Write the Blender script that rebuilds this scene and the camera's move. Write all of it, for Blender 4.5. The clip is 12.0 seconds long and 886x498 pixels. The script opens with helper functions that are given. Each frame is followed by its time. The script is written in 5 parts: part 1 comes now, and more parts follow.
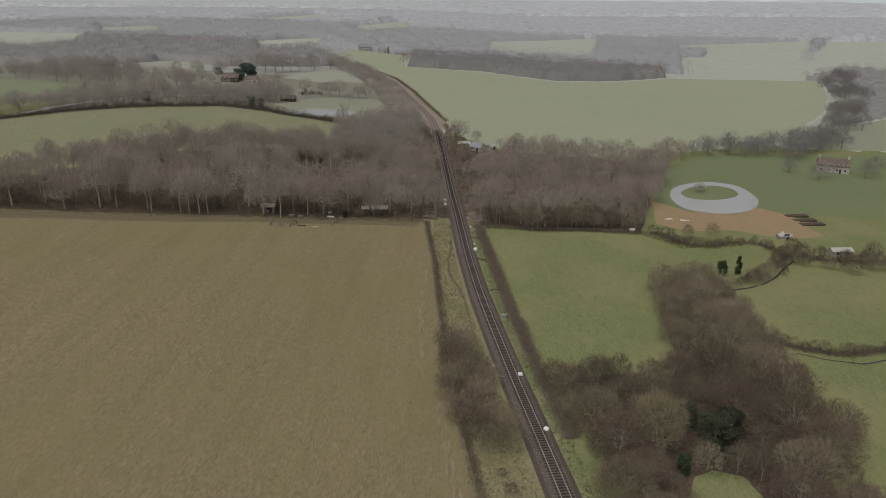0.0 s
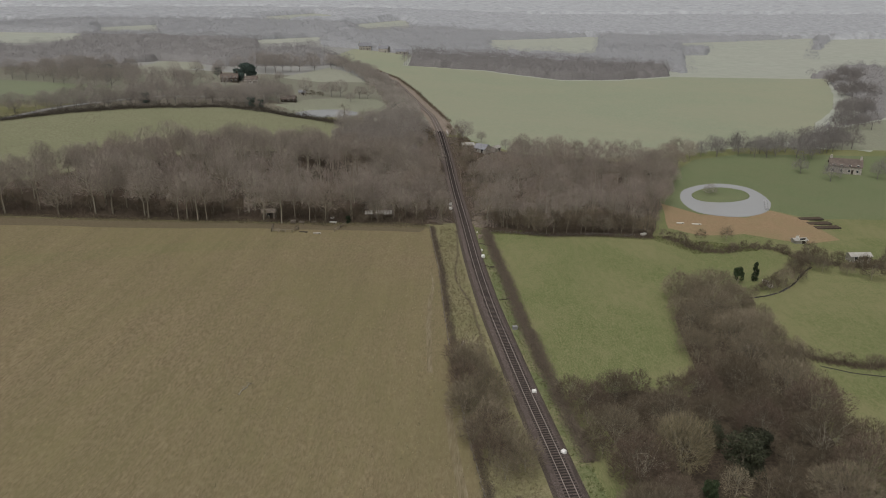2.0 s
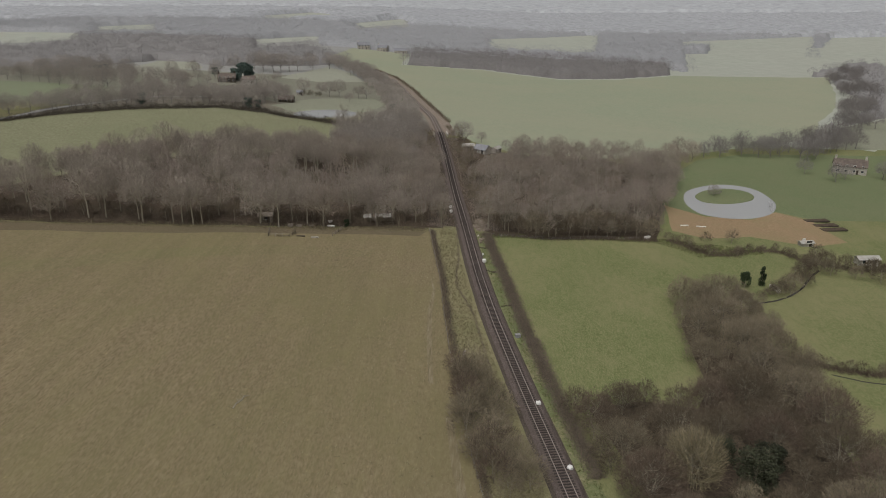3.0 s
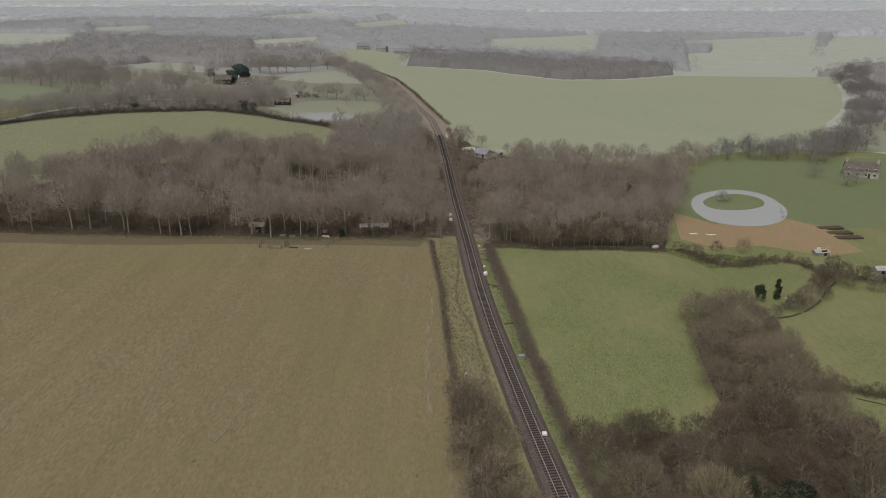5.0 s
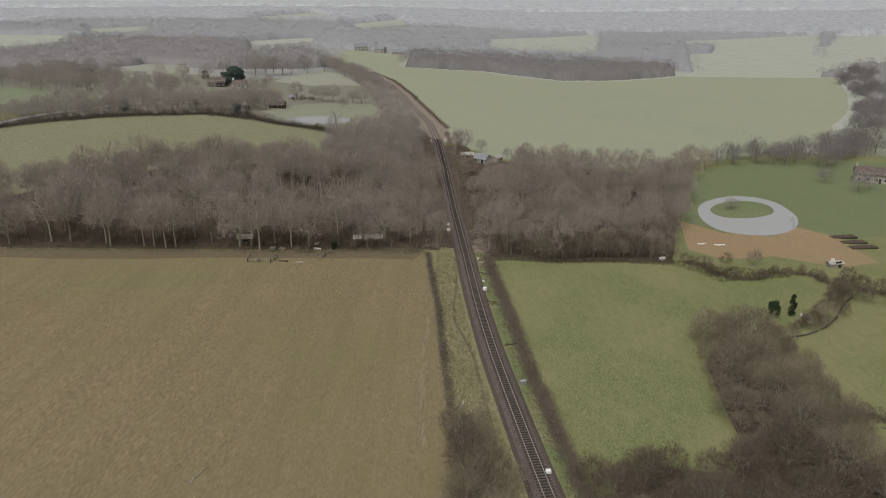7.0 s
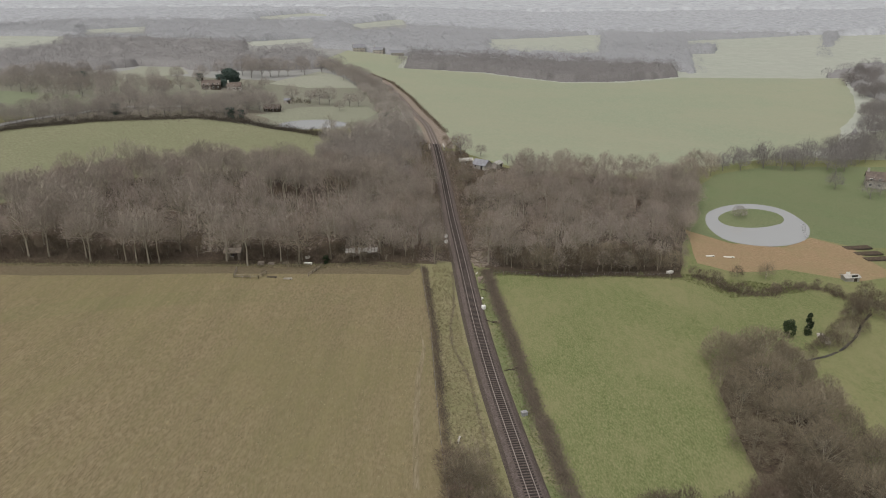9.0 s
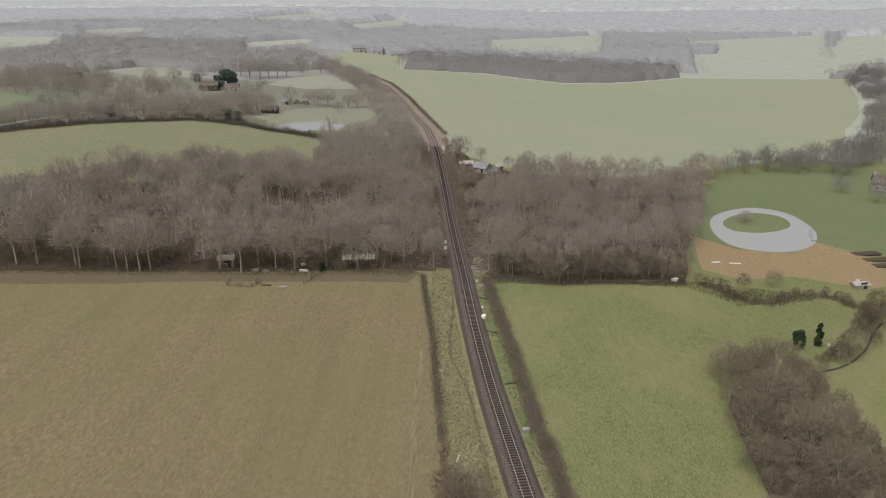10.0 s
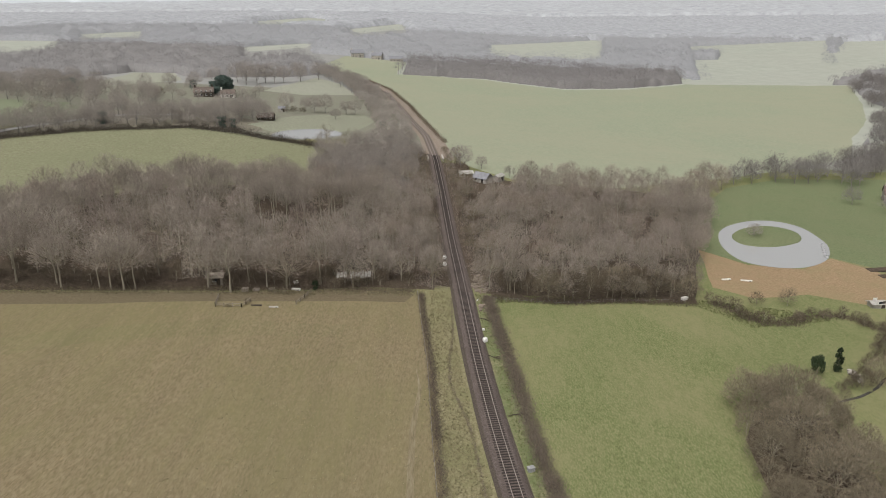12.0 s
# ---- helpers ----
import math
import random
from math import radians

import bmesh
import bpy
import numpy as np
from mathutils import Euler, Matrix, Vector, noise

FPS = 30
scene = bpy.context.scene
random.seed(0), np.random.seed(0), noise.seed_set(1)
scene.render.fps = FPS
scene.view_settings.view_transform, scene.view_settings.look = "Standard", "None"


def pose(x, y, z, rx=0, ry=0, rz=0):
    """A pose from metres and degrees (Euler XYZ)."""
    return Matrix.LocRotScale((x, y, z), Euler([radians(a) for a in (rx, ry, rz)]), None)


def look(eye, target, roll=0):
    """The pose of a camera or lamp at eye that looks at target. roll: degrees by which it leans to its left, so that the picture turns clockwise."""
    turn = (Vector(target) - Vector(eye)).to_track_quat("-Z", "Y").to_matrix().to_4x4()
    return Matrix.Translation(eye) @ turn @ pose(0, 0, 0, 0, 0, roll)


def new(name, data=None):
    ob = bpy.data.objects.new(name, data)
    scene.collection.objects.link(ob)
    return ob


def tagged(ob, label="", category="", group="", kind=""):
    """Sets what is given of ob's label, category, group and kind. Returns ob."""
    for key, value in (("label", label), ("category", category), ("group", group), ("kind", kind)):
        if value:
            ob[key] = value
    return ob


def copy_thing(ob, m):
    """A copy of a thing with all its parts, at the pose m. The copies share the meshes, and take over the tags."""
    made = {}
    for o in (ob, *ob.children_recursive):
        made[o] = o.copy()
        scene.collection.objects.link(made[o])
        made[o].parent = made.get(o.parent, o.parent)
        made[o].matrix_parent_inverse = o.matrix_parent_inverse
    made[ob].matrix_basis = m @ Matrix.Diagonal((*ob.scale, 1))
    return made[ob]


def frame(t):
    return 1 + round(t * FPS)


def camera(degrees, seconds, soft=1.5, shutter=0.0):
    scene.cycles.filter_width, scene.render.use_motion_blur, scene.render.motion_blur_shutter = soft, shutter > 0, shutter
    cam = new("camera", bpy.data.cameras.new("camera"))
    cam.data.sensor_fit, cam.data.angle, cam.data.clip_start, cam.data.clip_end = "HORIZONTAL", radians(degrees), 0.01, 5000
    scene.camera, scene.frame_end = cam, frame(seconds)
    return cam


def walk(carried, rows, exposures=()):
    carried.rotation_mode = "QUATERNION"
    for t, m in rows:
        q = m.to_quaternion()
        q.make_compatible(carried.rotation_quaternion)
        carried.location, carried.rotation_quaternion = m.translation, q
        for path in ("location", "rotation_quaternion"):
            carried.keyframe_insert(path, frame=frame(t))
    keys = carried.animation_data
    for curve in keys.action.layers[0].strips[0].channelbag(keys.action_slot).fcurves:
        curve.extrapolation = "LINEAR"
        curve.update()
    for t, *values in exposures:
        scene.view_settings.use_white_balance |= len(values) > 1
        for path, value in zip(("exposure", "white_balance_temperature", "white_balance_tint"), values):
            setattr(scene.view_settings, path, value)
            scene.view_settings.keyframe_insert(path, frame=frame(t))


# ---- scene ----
cam = camera(60.8, 12.0, 0.95)
PATH = [
    (0, (2.024, 4.176, 74.852), (1.939, 6.062, 74.192), 0.1),
    (0.5, (1.242, 5.928, 74.809), (1.159, 7.813, 74.148), 0.1),
    (1, (0.789, 7.885, 74.773), (0.704, 9.769, 74.11), 0.0),
    (1.5, (0.298, 9.751, 74.815), (0.212, 11.636, 74.152), -0.1),
    (2, (-0.094, 11.694, 74.783), (-0.18, 13.579, 74.119), -0.1),
    (2.5, (-0.419, 13.842, 74.792), (-0.504, 15.727, 74.127), -0.1),
    (3, (-0.637, 16.553, 74.78), (-0.721, 18.437, 74.113), -0.2),
    (5, (-0.679, 27.049, 74.742), (-0.765, 28.932, 74.074), -0.4),
    (5.5, (-0.694, 29.666, 74.684), (-0.778, 31.549, 74.015), -0.4),
    (6, (-0.42, 32.43, 74.809), (-0.507, 34.313, 74.139), -0.5),
    (6.5, (-0.391, 35.145, 74.796), (-0.478, 37.027, 74.126), -0.5),
    (7, (-0.358, 37.802, 74.769), (-0.444, 39.685, 74.101), -0.5),
    (9, (0.222, 48.725, 75.188), (0.134, 50.607, 74.519), -0.6),
    (9.5, (0.161, 51.46, 75.046), (0.074, 53.343, 74.377), -0.5),
    (10, (0.316, 54.345, 75.12), (0.227, 56.228, 74.451), -0.6),
    (10.5, (0.201, 57.117, 75.084), (0.114, 59.0, 74.415), -0.5),
    (11, (0.154, 59.955, 75.18), (0.068, 61.839, 74.513), -0.5),
    (11.5, (0.09, 62.314, 75.287), (0.002, 64.2, 74.627), -0.6),
    (12, (-0.104, 64.029, 75.384), (-0.191, 65.915, 74.725), -0.5),
]
walk(cam, [(t, look(eye, target, roll)) for t, eye, target, roll in PATH],
     [(0, 0.25), (3, 0.25), (5, 0.33), (7, 0.44), (9, 0.58), (12, 0.8)])

# ---- world, sun, exposure ----
SUN_UP, SUN_ROUND = 62, 205
sky = bpy.data.worlds.new("overcast_sky")
scene.world = sky
sky.use_nodes = True
wn, wl = sky.node_tree.nodes, sky.node_tree.links
wn.clear()
w_out, w_bg, w_sky, w_hsv = (wn.new("ShaderNode" + k) for k in ("OutputWorld", "Background", "TexSky", "HueSaturation"))
w_sky.sky_type, w_sky.sun_disc = "NISHITA", False
w_sky.sun_elevation, w_sky.sun_rotation = radians(SUN_UP), radians(SUN_ROUND)
w_sky.dust_density, w_sky.air_density = 6.0, 1.0
w_hsv.inputs["Saturation"].default_value = 0.22
w_bg.inputs["Strength"].default_value = 0.06
wl.new(w_sky.outputs[0], w_hsv.inputs["Color"])
wl.new(w_hsv.outputs[0], w_bg.inputs["Color"])
wl.new(w_bg.outputs[0], w_out.inputs["Surface"])

sun = new("sun", bpy.data.lights.new("sun", "SUN"))
sun.data.energy, sun.data.angle, sun.data.color = 1.5, radians(45), (1.0, 0.98, 0.95)
sun.matrix_world = look((0, 0, 300), (300 * math.sin(radians(SUN_ROUND + 180)) / math.tan(radians(SUN_UP)),
                                      300 * math.cos(radians(SUN_ROUND + 180)) / math.tan(radians(SUN_UP)), 0))


# ---- materials ----
def material(name, rough=0.9, metal=0.0, spec=0.2):
    m = bpy.data.materials.new(name)
    m.use_nodes = True
    b = m.node_tree.nodes["Principled BSDF"]
    b.inputs["Roughness"].default_value, b.inputs["Metallic"].default_value = rough, metal
    b.inputs["Specular IOR Level"].default_value = spec
    return m, m.node_tree.nodes, m.node_tree.links, b


def ramp(nodes, links, value, stops):
    r = nodes.new("ShaderNodeValToRGB")
    while len(r.color_ramp.elements) < len(stops):
        r.color_ramp.elements.new(0.5)
    for e, (p, c) in zip(r.color_ramp.elements, stops):
        e.position, e.color = p, (*c, 1)
    links.new(value, r.inputs["Fac"])
    return r.outputs["Color"]


def noise_at(nodes, links, scale, detail=4.0, stretch=(1, 1, 1), turn=0.0, rough=0.55, distort=0.0):
    co, mp, n = nodes.new("ShaderNodeTexCoord"), nodes.new("ShaderNodeMapping"), nodes.new("ShaderNodeTexNoise")
    mp.inputs["Scale"].default_value, mp.inputs["Rotation"].default_value = stretch, (0, 0, radians(turn))
    n.inputs["Scale"].default_value, n.inputs["Detail"].default_value = scale, detail
    n.inputs["Roughness"].default_value, n.inputs["Distortion"].default_value = rough, distort
    links.new(co.outputs["Object"], mp.inputs["Vector"])
    links.new(mp.outputs["Vector"], n.inputs["Vector"])
    return n.outputs["Fac"]


def mix(nodes, links, a, b, fac, kind="MIX"):
    m = nodes.new("ShaderNodeMix")
    m.data_type, m.blend_type = "RGBA", kind
    for socket, value in ((m.inputs["A"], a), (m.inputs["B"], b), (m.inputs["Factor"], fac)):
        if isinstance(value, (int, float)):
            socket.default_value = value
        elif isinstance(value, tuple):
            socket.default_value = (*value, 1)
        else:
            links.new(value, socket)
    return m.outputs["Result"]


def bumped(nodes, links, shader, height, strength, distance):
    b = nodes.new("ShaderNodeBump")
    b.inputs["Strength"].default_value, b.inputs["Distance"].default_value = strength, distance
    links.new(height, b.inputs["Height"])
    links.new(b.outputs["Normal"], shader.inputs["Normal"])


def turf(name, dark, mid, pale, patch, blade=1.6, large=0.018, turn=0.0, stretch=(1, 1, 1), bump=0.5, amount=0.55, tramlines=0.0):
    """Grass or earth: wide drifts of colour, patches of a second colour, and tufts."""
    m, n, l, b = material(name, 0.95, 0, 0.1)
    wide = noise_at(n, l, large, 5, (1, 1, 1), 0, 0.6, 0.4)
    tuft = noise_at(n, l, blade, 6, stretch, turn, 0.68)
    mottled = noise_at(n, l, blade * 0.19, 4, stretch, turn, 0.6, 0.3)
    base = ramp(n, l, tuft, [(0.37, dark), (0.5, mid), (0.63, pale)])
    drift = ramp(n, l, wide, [(0.42, (0, 0, 0)), (0.58, (1, 1, 1))])
    spots = ramp(n, l, mottled, [(0.43, (0, 0, 0)), (0.62, (1, 1, 1))])
    tint = mix(n, l, base, patch, mix(n, l, drift, spots, 0.35))
    tone = mix(n, l, base, tint, amount)
    if tramlines:
        streak = ramp(n, l, noise_at(n, l, 0.6, 5, (1, 0.06, 1), tramlines), [(0.35, (0.965, 0.965, 0.965)), (0.65, (1.035, 1.03, 1.025))])
        streak = mix(n, l, streak, ramp(n, l, noise_at(n, l, 0.16, 4, (1, 0.09, 1), tramlines), [(0.36, (0.97, 0.97, 0.97)), (0.64, (1.035, 1.03, 1.025))]), 1.0, "MULTIPLY")
        flecks = ramp(n, l, noise_at(n, l, 1.3, 5, (1, 0.8, 1), 0, 0.75), [(0.58, (1, 1, 1)), (0.68, (1.28, 1.24, 1.18))])
        tone = mix(n, l, mix(n, l, tone, streak, 1.0, "MULTIPLY"), flecks, 1.0, "MULTIPLY")
    l.new(tone, b.inputs["Base Color"])
    bumped(n, l, b, tuft, bump, 0.15)
    return m


def twiggy(name, dark, mid, pale, rough=0.9, spread=0.32):
    """Bark and bare twigs, of a slightly different tone on every tree."""
    m, n, l, b = material(name, rough, 0, 0.15)
    info = n.new("ShaderNodeObjectInfo")
    geo = n.new("ShaderNodeNewGeometry")
    tree = ramp(n, l, info.outputs["Random"], [(0.0, dark), (0.5, mid), (1.0, pale)])
    grain = ramp(n, l, geo.outputs["Random Per Island"], [(0.0, (1 - spread,) * 3), (1.0, (1 + spread, 1 + spread * 0.95, 1 + spread * 0.85))])
    l.new(mix(n, l, tree, grain, 1.0, "MULTIPLY"), b.inputs["Base Color"])
    return m


def plain(name, colour, rough=0.7, metal=0.0, spread=0.25, scale=3.0, bump=0.2, spec=0.3):
    """Painted, stone or wooden surface with stains and grain."""
    m, n, l, b = material(name, rough, metal, spec)
    a, c = noise_at(n, l, scale, 6), noise_at(n, l, scale * 9, 3)
    lo, hi = tuple(v * (1 - spread) for v in colour), tuple(min(1, v * (1 + spread)) for v in colour)
    tone = ramp(n, l, a, [(0.3, lo), (0.7, hi)])
    l.new(mix(n, l, tone, ramp(n, l, c, [(0.3, (0.8, 0.8, 0.8)), (0.7, (1.1, 1.1, 1.1))]), 0.6, "MULTIPLY"), b.inputs["Base Color"])
    bumped(n, l, b, c, bump, 0.03)
    return m


M_STUBBLE = turf("stubble_field", (0.143, 0.113, 0.066), (0.18, 0.145, 0.087), (0.22, 0.179, 0.112), (0.158, 0.141, 0.072), 2.6, 0.011, 5, (1, 0.3, 1), 0.12, 0.75, 6.0)
M_PASTURE = turf("pasture", (0.092, 0.108, 0.042), (0.135, 0.151, 0.063), (0.192, 0.197, 0.096), (0.205, 0.19, 0.099), 3.4, 0.022, 28, (1, 0.4, 1), 0.2, 0.75)
M_ROUGH = turf("rough_grass", (0.105, 0.093, 0.05), (0.178, 0.165, 0.088), (0.26, 0.24, 0.145), (0.135, 0.14, 0.066), 2.4, 0.07, 0, (1, 1, 1), 0.7, 0.75)
M_LITTER = turf("leaf_litter", (0.045, 0.034, 0.026), (0.078, 0.058, 0.043), (0.115, 0.086, 0.065), (0.07, 0.06, 0.04), 2.0, 0.06, 0, (1, 1, 1), 0.9, 0.5)
M_VERGE = turf("straw_verge", (0.14, 0.122, 0.066), (0.198, 0.176, 0.1), (0.262, 0.236, 0.145), (0.165, 0.162, 0.08), 2.4, 0.09, 0, (1, 1, 1), 0.6, 0.7)
M_VERGE_GREEN = turf("green_verge", (0.12, 0.115, 0.06), (0.18, 0.172, 0.092), (0.255, 0.238, 0.14), (0.105, 0.14, 0.055), 2.4, 0.08, 0, (1, 1, 1), 0.6, 0.7)
M_RUT = turf("worn_wheel_ruts", (0.125, 0.1, 0.06), (0.19, 0.156, 0.1), (0.262, 0.22, 0.155), (0.165, 0.138, 0.08), 2.2, 0.06, 4, (1, 0.1, 1), 0.3, 0.8)
M_STUBBLE_GREEN = turf("greener_stubble", (0.138, 0.112, 0.064), (0.174, 0.144, 0.084), (0.213, 0.177, 0.108), (0.152, 0.141, 0.07), 2.6, 0.011, 5, (1, 0.3, 1), 0.12, 0.75, 6.0)
M_HEADLAND = turf("muddy_headland", (0.098, 0.077, 0.05), (0.128, 0.103, 0.066), (0.16, 0.13, 0.086), (0.118, 0.1, 0.06), 2.2, 0.03, 0, (1, 1, 1), 0.3, 0.6)
# next five: base colours paled and greyed to paint the haze of distance
M_MEADOW = turf("hazy_damp_meadow", (0.175, 0.176, 0.13), (0.215, 0.217, 0.162), (0.255, 0.255, 0.195), (0.205, 0.212, 0.155), 1.0, 0.03, 0, (1, 1, 1), 0.4, 0.5)
M_MIDLAND = turf("hazy_winter_grass", (0.14, 0.134, 0.104), (0.182, 0.176, 0.138), (0.225, 0.217, 0.174), (0.172, 0.174, 0.128), 1.0, 0.03, 0, (1, 1, 1), 0.4, 0.55)
M_WINTER = turf("hazy_winter_wheat", (0.222, 0.242, 0.168), (0.24, 0.259, 0.182), (0.26, 0.277, 0.197), (0.275, 0.268, 0.192), 0.6, 0.006, 0, (1, 1, 1), 0.2, 0.7)
M_MEADOW_FAR = turf("hazy_far_meadow", (0.23, 0.232, 0.185), (0.262, 0.265, 0.21), (0.295, 0.296, 0.236), (0.252, 0.252, 0.205), 0.5, 0.02, 0, (1, 1, 1), 0.2, 0.5)
M_SCRUB = turf("hazy_brown_scrub", (0.115, 0.1, 0.082), (0.155, 0.138, 0.115), (0.2, 0.178, 0.15), (0.165, 0.155, 0.105), 0.9, 0.04, 0, (1, 1, 1), 0.6, 0.6)
M_FARGREEN = turf("far_green_field", (0.142, 0.162, 0.1), (0.165, 0.186, 0.118), (0.188, 0.208, 0.136), (0.175, 0.185, 0.122), 0.8, 0.02, 0, (1, 1, 1), 0.2, 0.5)
M_YELLOW = turf("yellow_meadow", (0.15, 0.15, 0.09), (0.19, 0.19, 0.116), (0.235, 0.23, 0.148), (0.165, 0.172, 0.1), 1.0, 0.02, 0, (1, 1, 1), 0.5, 0.5)
# pasture colour with distance haze mixed in
M_FARLAND = turf("hazy_far_pasture", (0.285, 0.297, 0.252), (0.308, 0.32, 0.272), (0.332, 0.343, 0.295), (0.322, 0.324, 0.28), 0.1, 0.004, 0, (1, 1, 1), 0.05, 0.6)
M_LAWN = turf("bare_lawn", (0.2, 0.14, 0.082), (0.255, 0.18, 0.108), (0.31, 0.225, 0.145), (0.2, 0.18, 0.09), 2.0, 0.07, 0, (1, 1, 1), 0.3, 0.4)
M_GREEN = turf("garden_lawn", (0.1, 0.122, 0.06), (0.132, 0.156, 0.08), (0.165, 0.185, 0.102), (0.155, 0.16, 0.09), 2.0, 0.04, 0, (1, 1, 1), 0.3, 0.5)
M_BALLAST = turf("ballast", (0.06, 0.048, 0.042), (0.115, 0.092, 0.082), (0.18, 0.148, 0.132), (0.085, 0.068, 0.06), 5.0, 0.2, 0, (1, 1, 1), 1.0, 0.5)
M_EARTH = turf("bare_earth", (0.165, 0.13, 0.105), (0.228, 0.185, 0.152), (0.295, 0.245, 0.205), (0.2, 0.175, 0.125), 1.0, 0.08, 0, (1, 1, 1), 0.8, 0.5)
M_CESS = turf("dark_cess", (0.045, 0.036, 0.031), (0.075, 0.06, 0.052), (0.115, 0.093, 0.08), (0.085, 0.072, 0.052), 4.0, 0.2, 0, (1, 1, 1), 0.8, 0.5)
M_BED = turf("clayey_ballast", (0.11, 0.09, 0.078), (0.15, 0.124, 0.108), (0.19, 0.16, 0.14), (0.13, 0.108, 0.092), 3.0, 0.2, 0, (1, 1, 1), 0.8, 0.5)
M_ROAD = plain("wet_asphalt", (0.27, 0.262, 0.25), 0.85, 0, 0.25, 0.4)
# dark foliage of the far evergreens, its colour lightened for haze
M_CEDAR = twiggy("hazy_dark_blue_green", (0.07, 0.098, 0.085), (0.082, 0.112, 0.098), (0.095, 0.127, 0.11))
M_TWIG = twiggy("bare_twigs", (0.222, 0.19, 0.16), (0.266, 0.23, 0.195), (0.31, 0.27, 0.23), 0.9, 0.22)
M_TWIG_WARM = twiggy("warm_brown_twigs", (0.235, 0.195, 0.162), (0.275, 0.23, 0.192), (0.315, 0.265, 0.22), 0.9, 0.2)
M_TWIG_SCRUB = twiggy("olive_brown_twigs", (0.152, 0.128, 0.09), (0.19, 0.16, 0.114), (0.228, 0.193, 0.138), 0.9, 0.28)
# twigs of the far side, paler and greyer with haze painted in
M_TWIG_MID = twiggy("grey_brown_twigs", (0.246, 0.218, 0.192), (0.28, 0.25, 0.222), (0.315, 0.282, 0.252), 0.9, 0.12)
M_TWIG_PALE = twiggy("pale_brown_twigs", (0.3, 0.27, 0.24), (0.345, 0.312, 0.28), (0.39, 0.355, 0.32), 0.9, 0.2)
M_TWIG_RED = twiggy("reddish_twigs", (0.24, 0.198, 0.172), (0.275, 0.232, 0.2), (0.31, 0.264, 0.224), 0.9, 0.2)
M_TWIG_DARK = twiggy("dark_brown_twigs", (0.096, 0.078, 0.055), (0.126, 0.103, 0.073), (0.158, 0.13, 0.093), 0.9, 0.28)
M_TWIG_RUST = twiggy("rusty_twigs", (0.112, 0.084, 0.064), (0.136, 0.104, 0.079), (0.16, 0.124, 0.094))
M_TWIG_OLIVE = twiggy("olive_twigs", (0.145, 0.123, 0.078), (0.17, 0.146, 0.092), (0.196, 0.168, 0.106))
# far belt twigs and far-side bark, lightened in colour for haze
M_TWIG_DARKFAR = twiggy("brown_grey_twigs", (0.18, 0.165, 0.153), (0.203, 0.186, 0.175), (0.225, 0.209, 0.196), 0.9, 0.1)
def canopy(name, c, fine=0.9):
    """Twigs and the closed crowns of a far wood, in one tone, haze included."""
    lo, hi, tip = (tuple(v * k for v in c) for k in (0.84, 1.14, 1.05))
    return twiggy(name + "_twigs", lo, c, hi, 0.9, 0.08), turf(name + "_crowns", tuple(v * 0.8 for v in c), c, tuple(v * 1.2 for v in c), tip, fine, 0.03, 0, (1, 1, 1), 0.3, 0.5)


# haze painted in: the farther the wood, the paler and bluer its colour
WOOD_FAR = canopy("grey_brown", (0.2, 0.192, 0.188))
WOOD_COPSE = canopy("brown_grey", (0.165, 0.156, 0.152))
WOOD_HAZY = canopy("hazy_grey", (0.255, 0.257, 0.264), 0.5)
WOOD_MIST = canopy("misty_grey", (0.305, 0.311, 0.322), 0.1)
WOOD_HAZIEST = canopy("haziest_grey", (0.35, 0.358, 0.37), 0.05)
M_BARK = twiggy("grey_bark", (0.2, 0.178, 0.135), (0.25, 0.225, 0.172), (0.3, 0.272, 0.215))
M_BARK_PALE = twiggy("pale_bark", (0.235, 0.213, 0.165), (0.28, 0.256, 0.2), (0.325, 0.3, 0.24))
M_LEAF = twiggy("evergreen_leaves", (0.0297, 0.0432, 0.0216), (0.0432, 0.0621, 0.0297), (0.0675, 0.0878, 0.0405), 0.6)
M_IVY = twiggy("ivy_leaves", (0.032, 0.036, 0.022), (0.044, 0.049, 0.03), (0.058, 0.062, 0.038), 0.7)
M_BRAMBLE = twiggy("bramble", (0.095, 0.074, 0.056), (0.122, 0.096, 0.073), (0.15, 0.12, 0.09))
M_HEDGE = twiggy("brown_hedge_stems", (0.135, 0.109, 0.086), (0.165, 0.135, 0.107), (0.198, 0.164, 0.13))
M_DARKHEDGE = twiggy("dark_hedge", (0.07, 0.06, 0.048), (0.085, 0.072, 0.058), (0.1, 0.085, 0.068))
M_RAIL = plain("worn_rail", (0.3, 0.255, 0.228), 0.55, 0.3, 0.15, 0.5)
M_SLEEPER = plain("old_timber_sleeper", (0.032, 0.026, 0.023), 0.9, 0, 0.3, 1.0)
M_WHITE = plain("white_woven_bag", (0.72, 0.71, 0.68), 0.8, 0, 0.12, 2.0)
M_GREYBOX = plain("grey_concrete", (0.27, 0.27, 0.27), 0.85, 0, 0.2, 2.0)
M_TIMBER = plain("weathered_timber", (0.24, 0.205, 0.165), 0.9, 0, 0.3, 2.0)
M_DARKWOOD = plain("rotten_timber", (0.06, 0.048, 0.038), 0.95, 0, 0.3, 2.0)
M_SHEET = plain("pale_corrugated_sheet", (0.36, 0.345, 0.31), 0.6, 0.1, 0.25, 0.6)
M_TILE = plain("brown_roof_tiles", (0.12, 0.095, 0.08), 0.85, 0, 0.3, 0.8)
M_RENDERED = plain("cream_render", (0.62, 0.6, 0.55), 0.85, 0, 0.12, 0.7)
M_SLATE = plain("grey_slate", (0.2, 0.2, 0.215), 0.7, 0, 0.2, 0.8)
M_STONE = plain("pale_stone", (0.38, 0.35, 0.31), 0.9, 0, 0.25, 1.2)
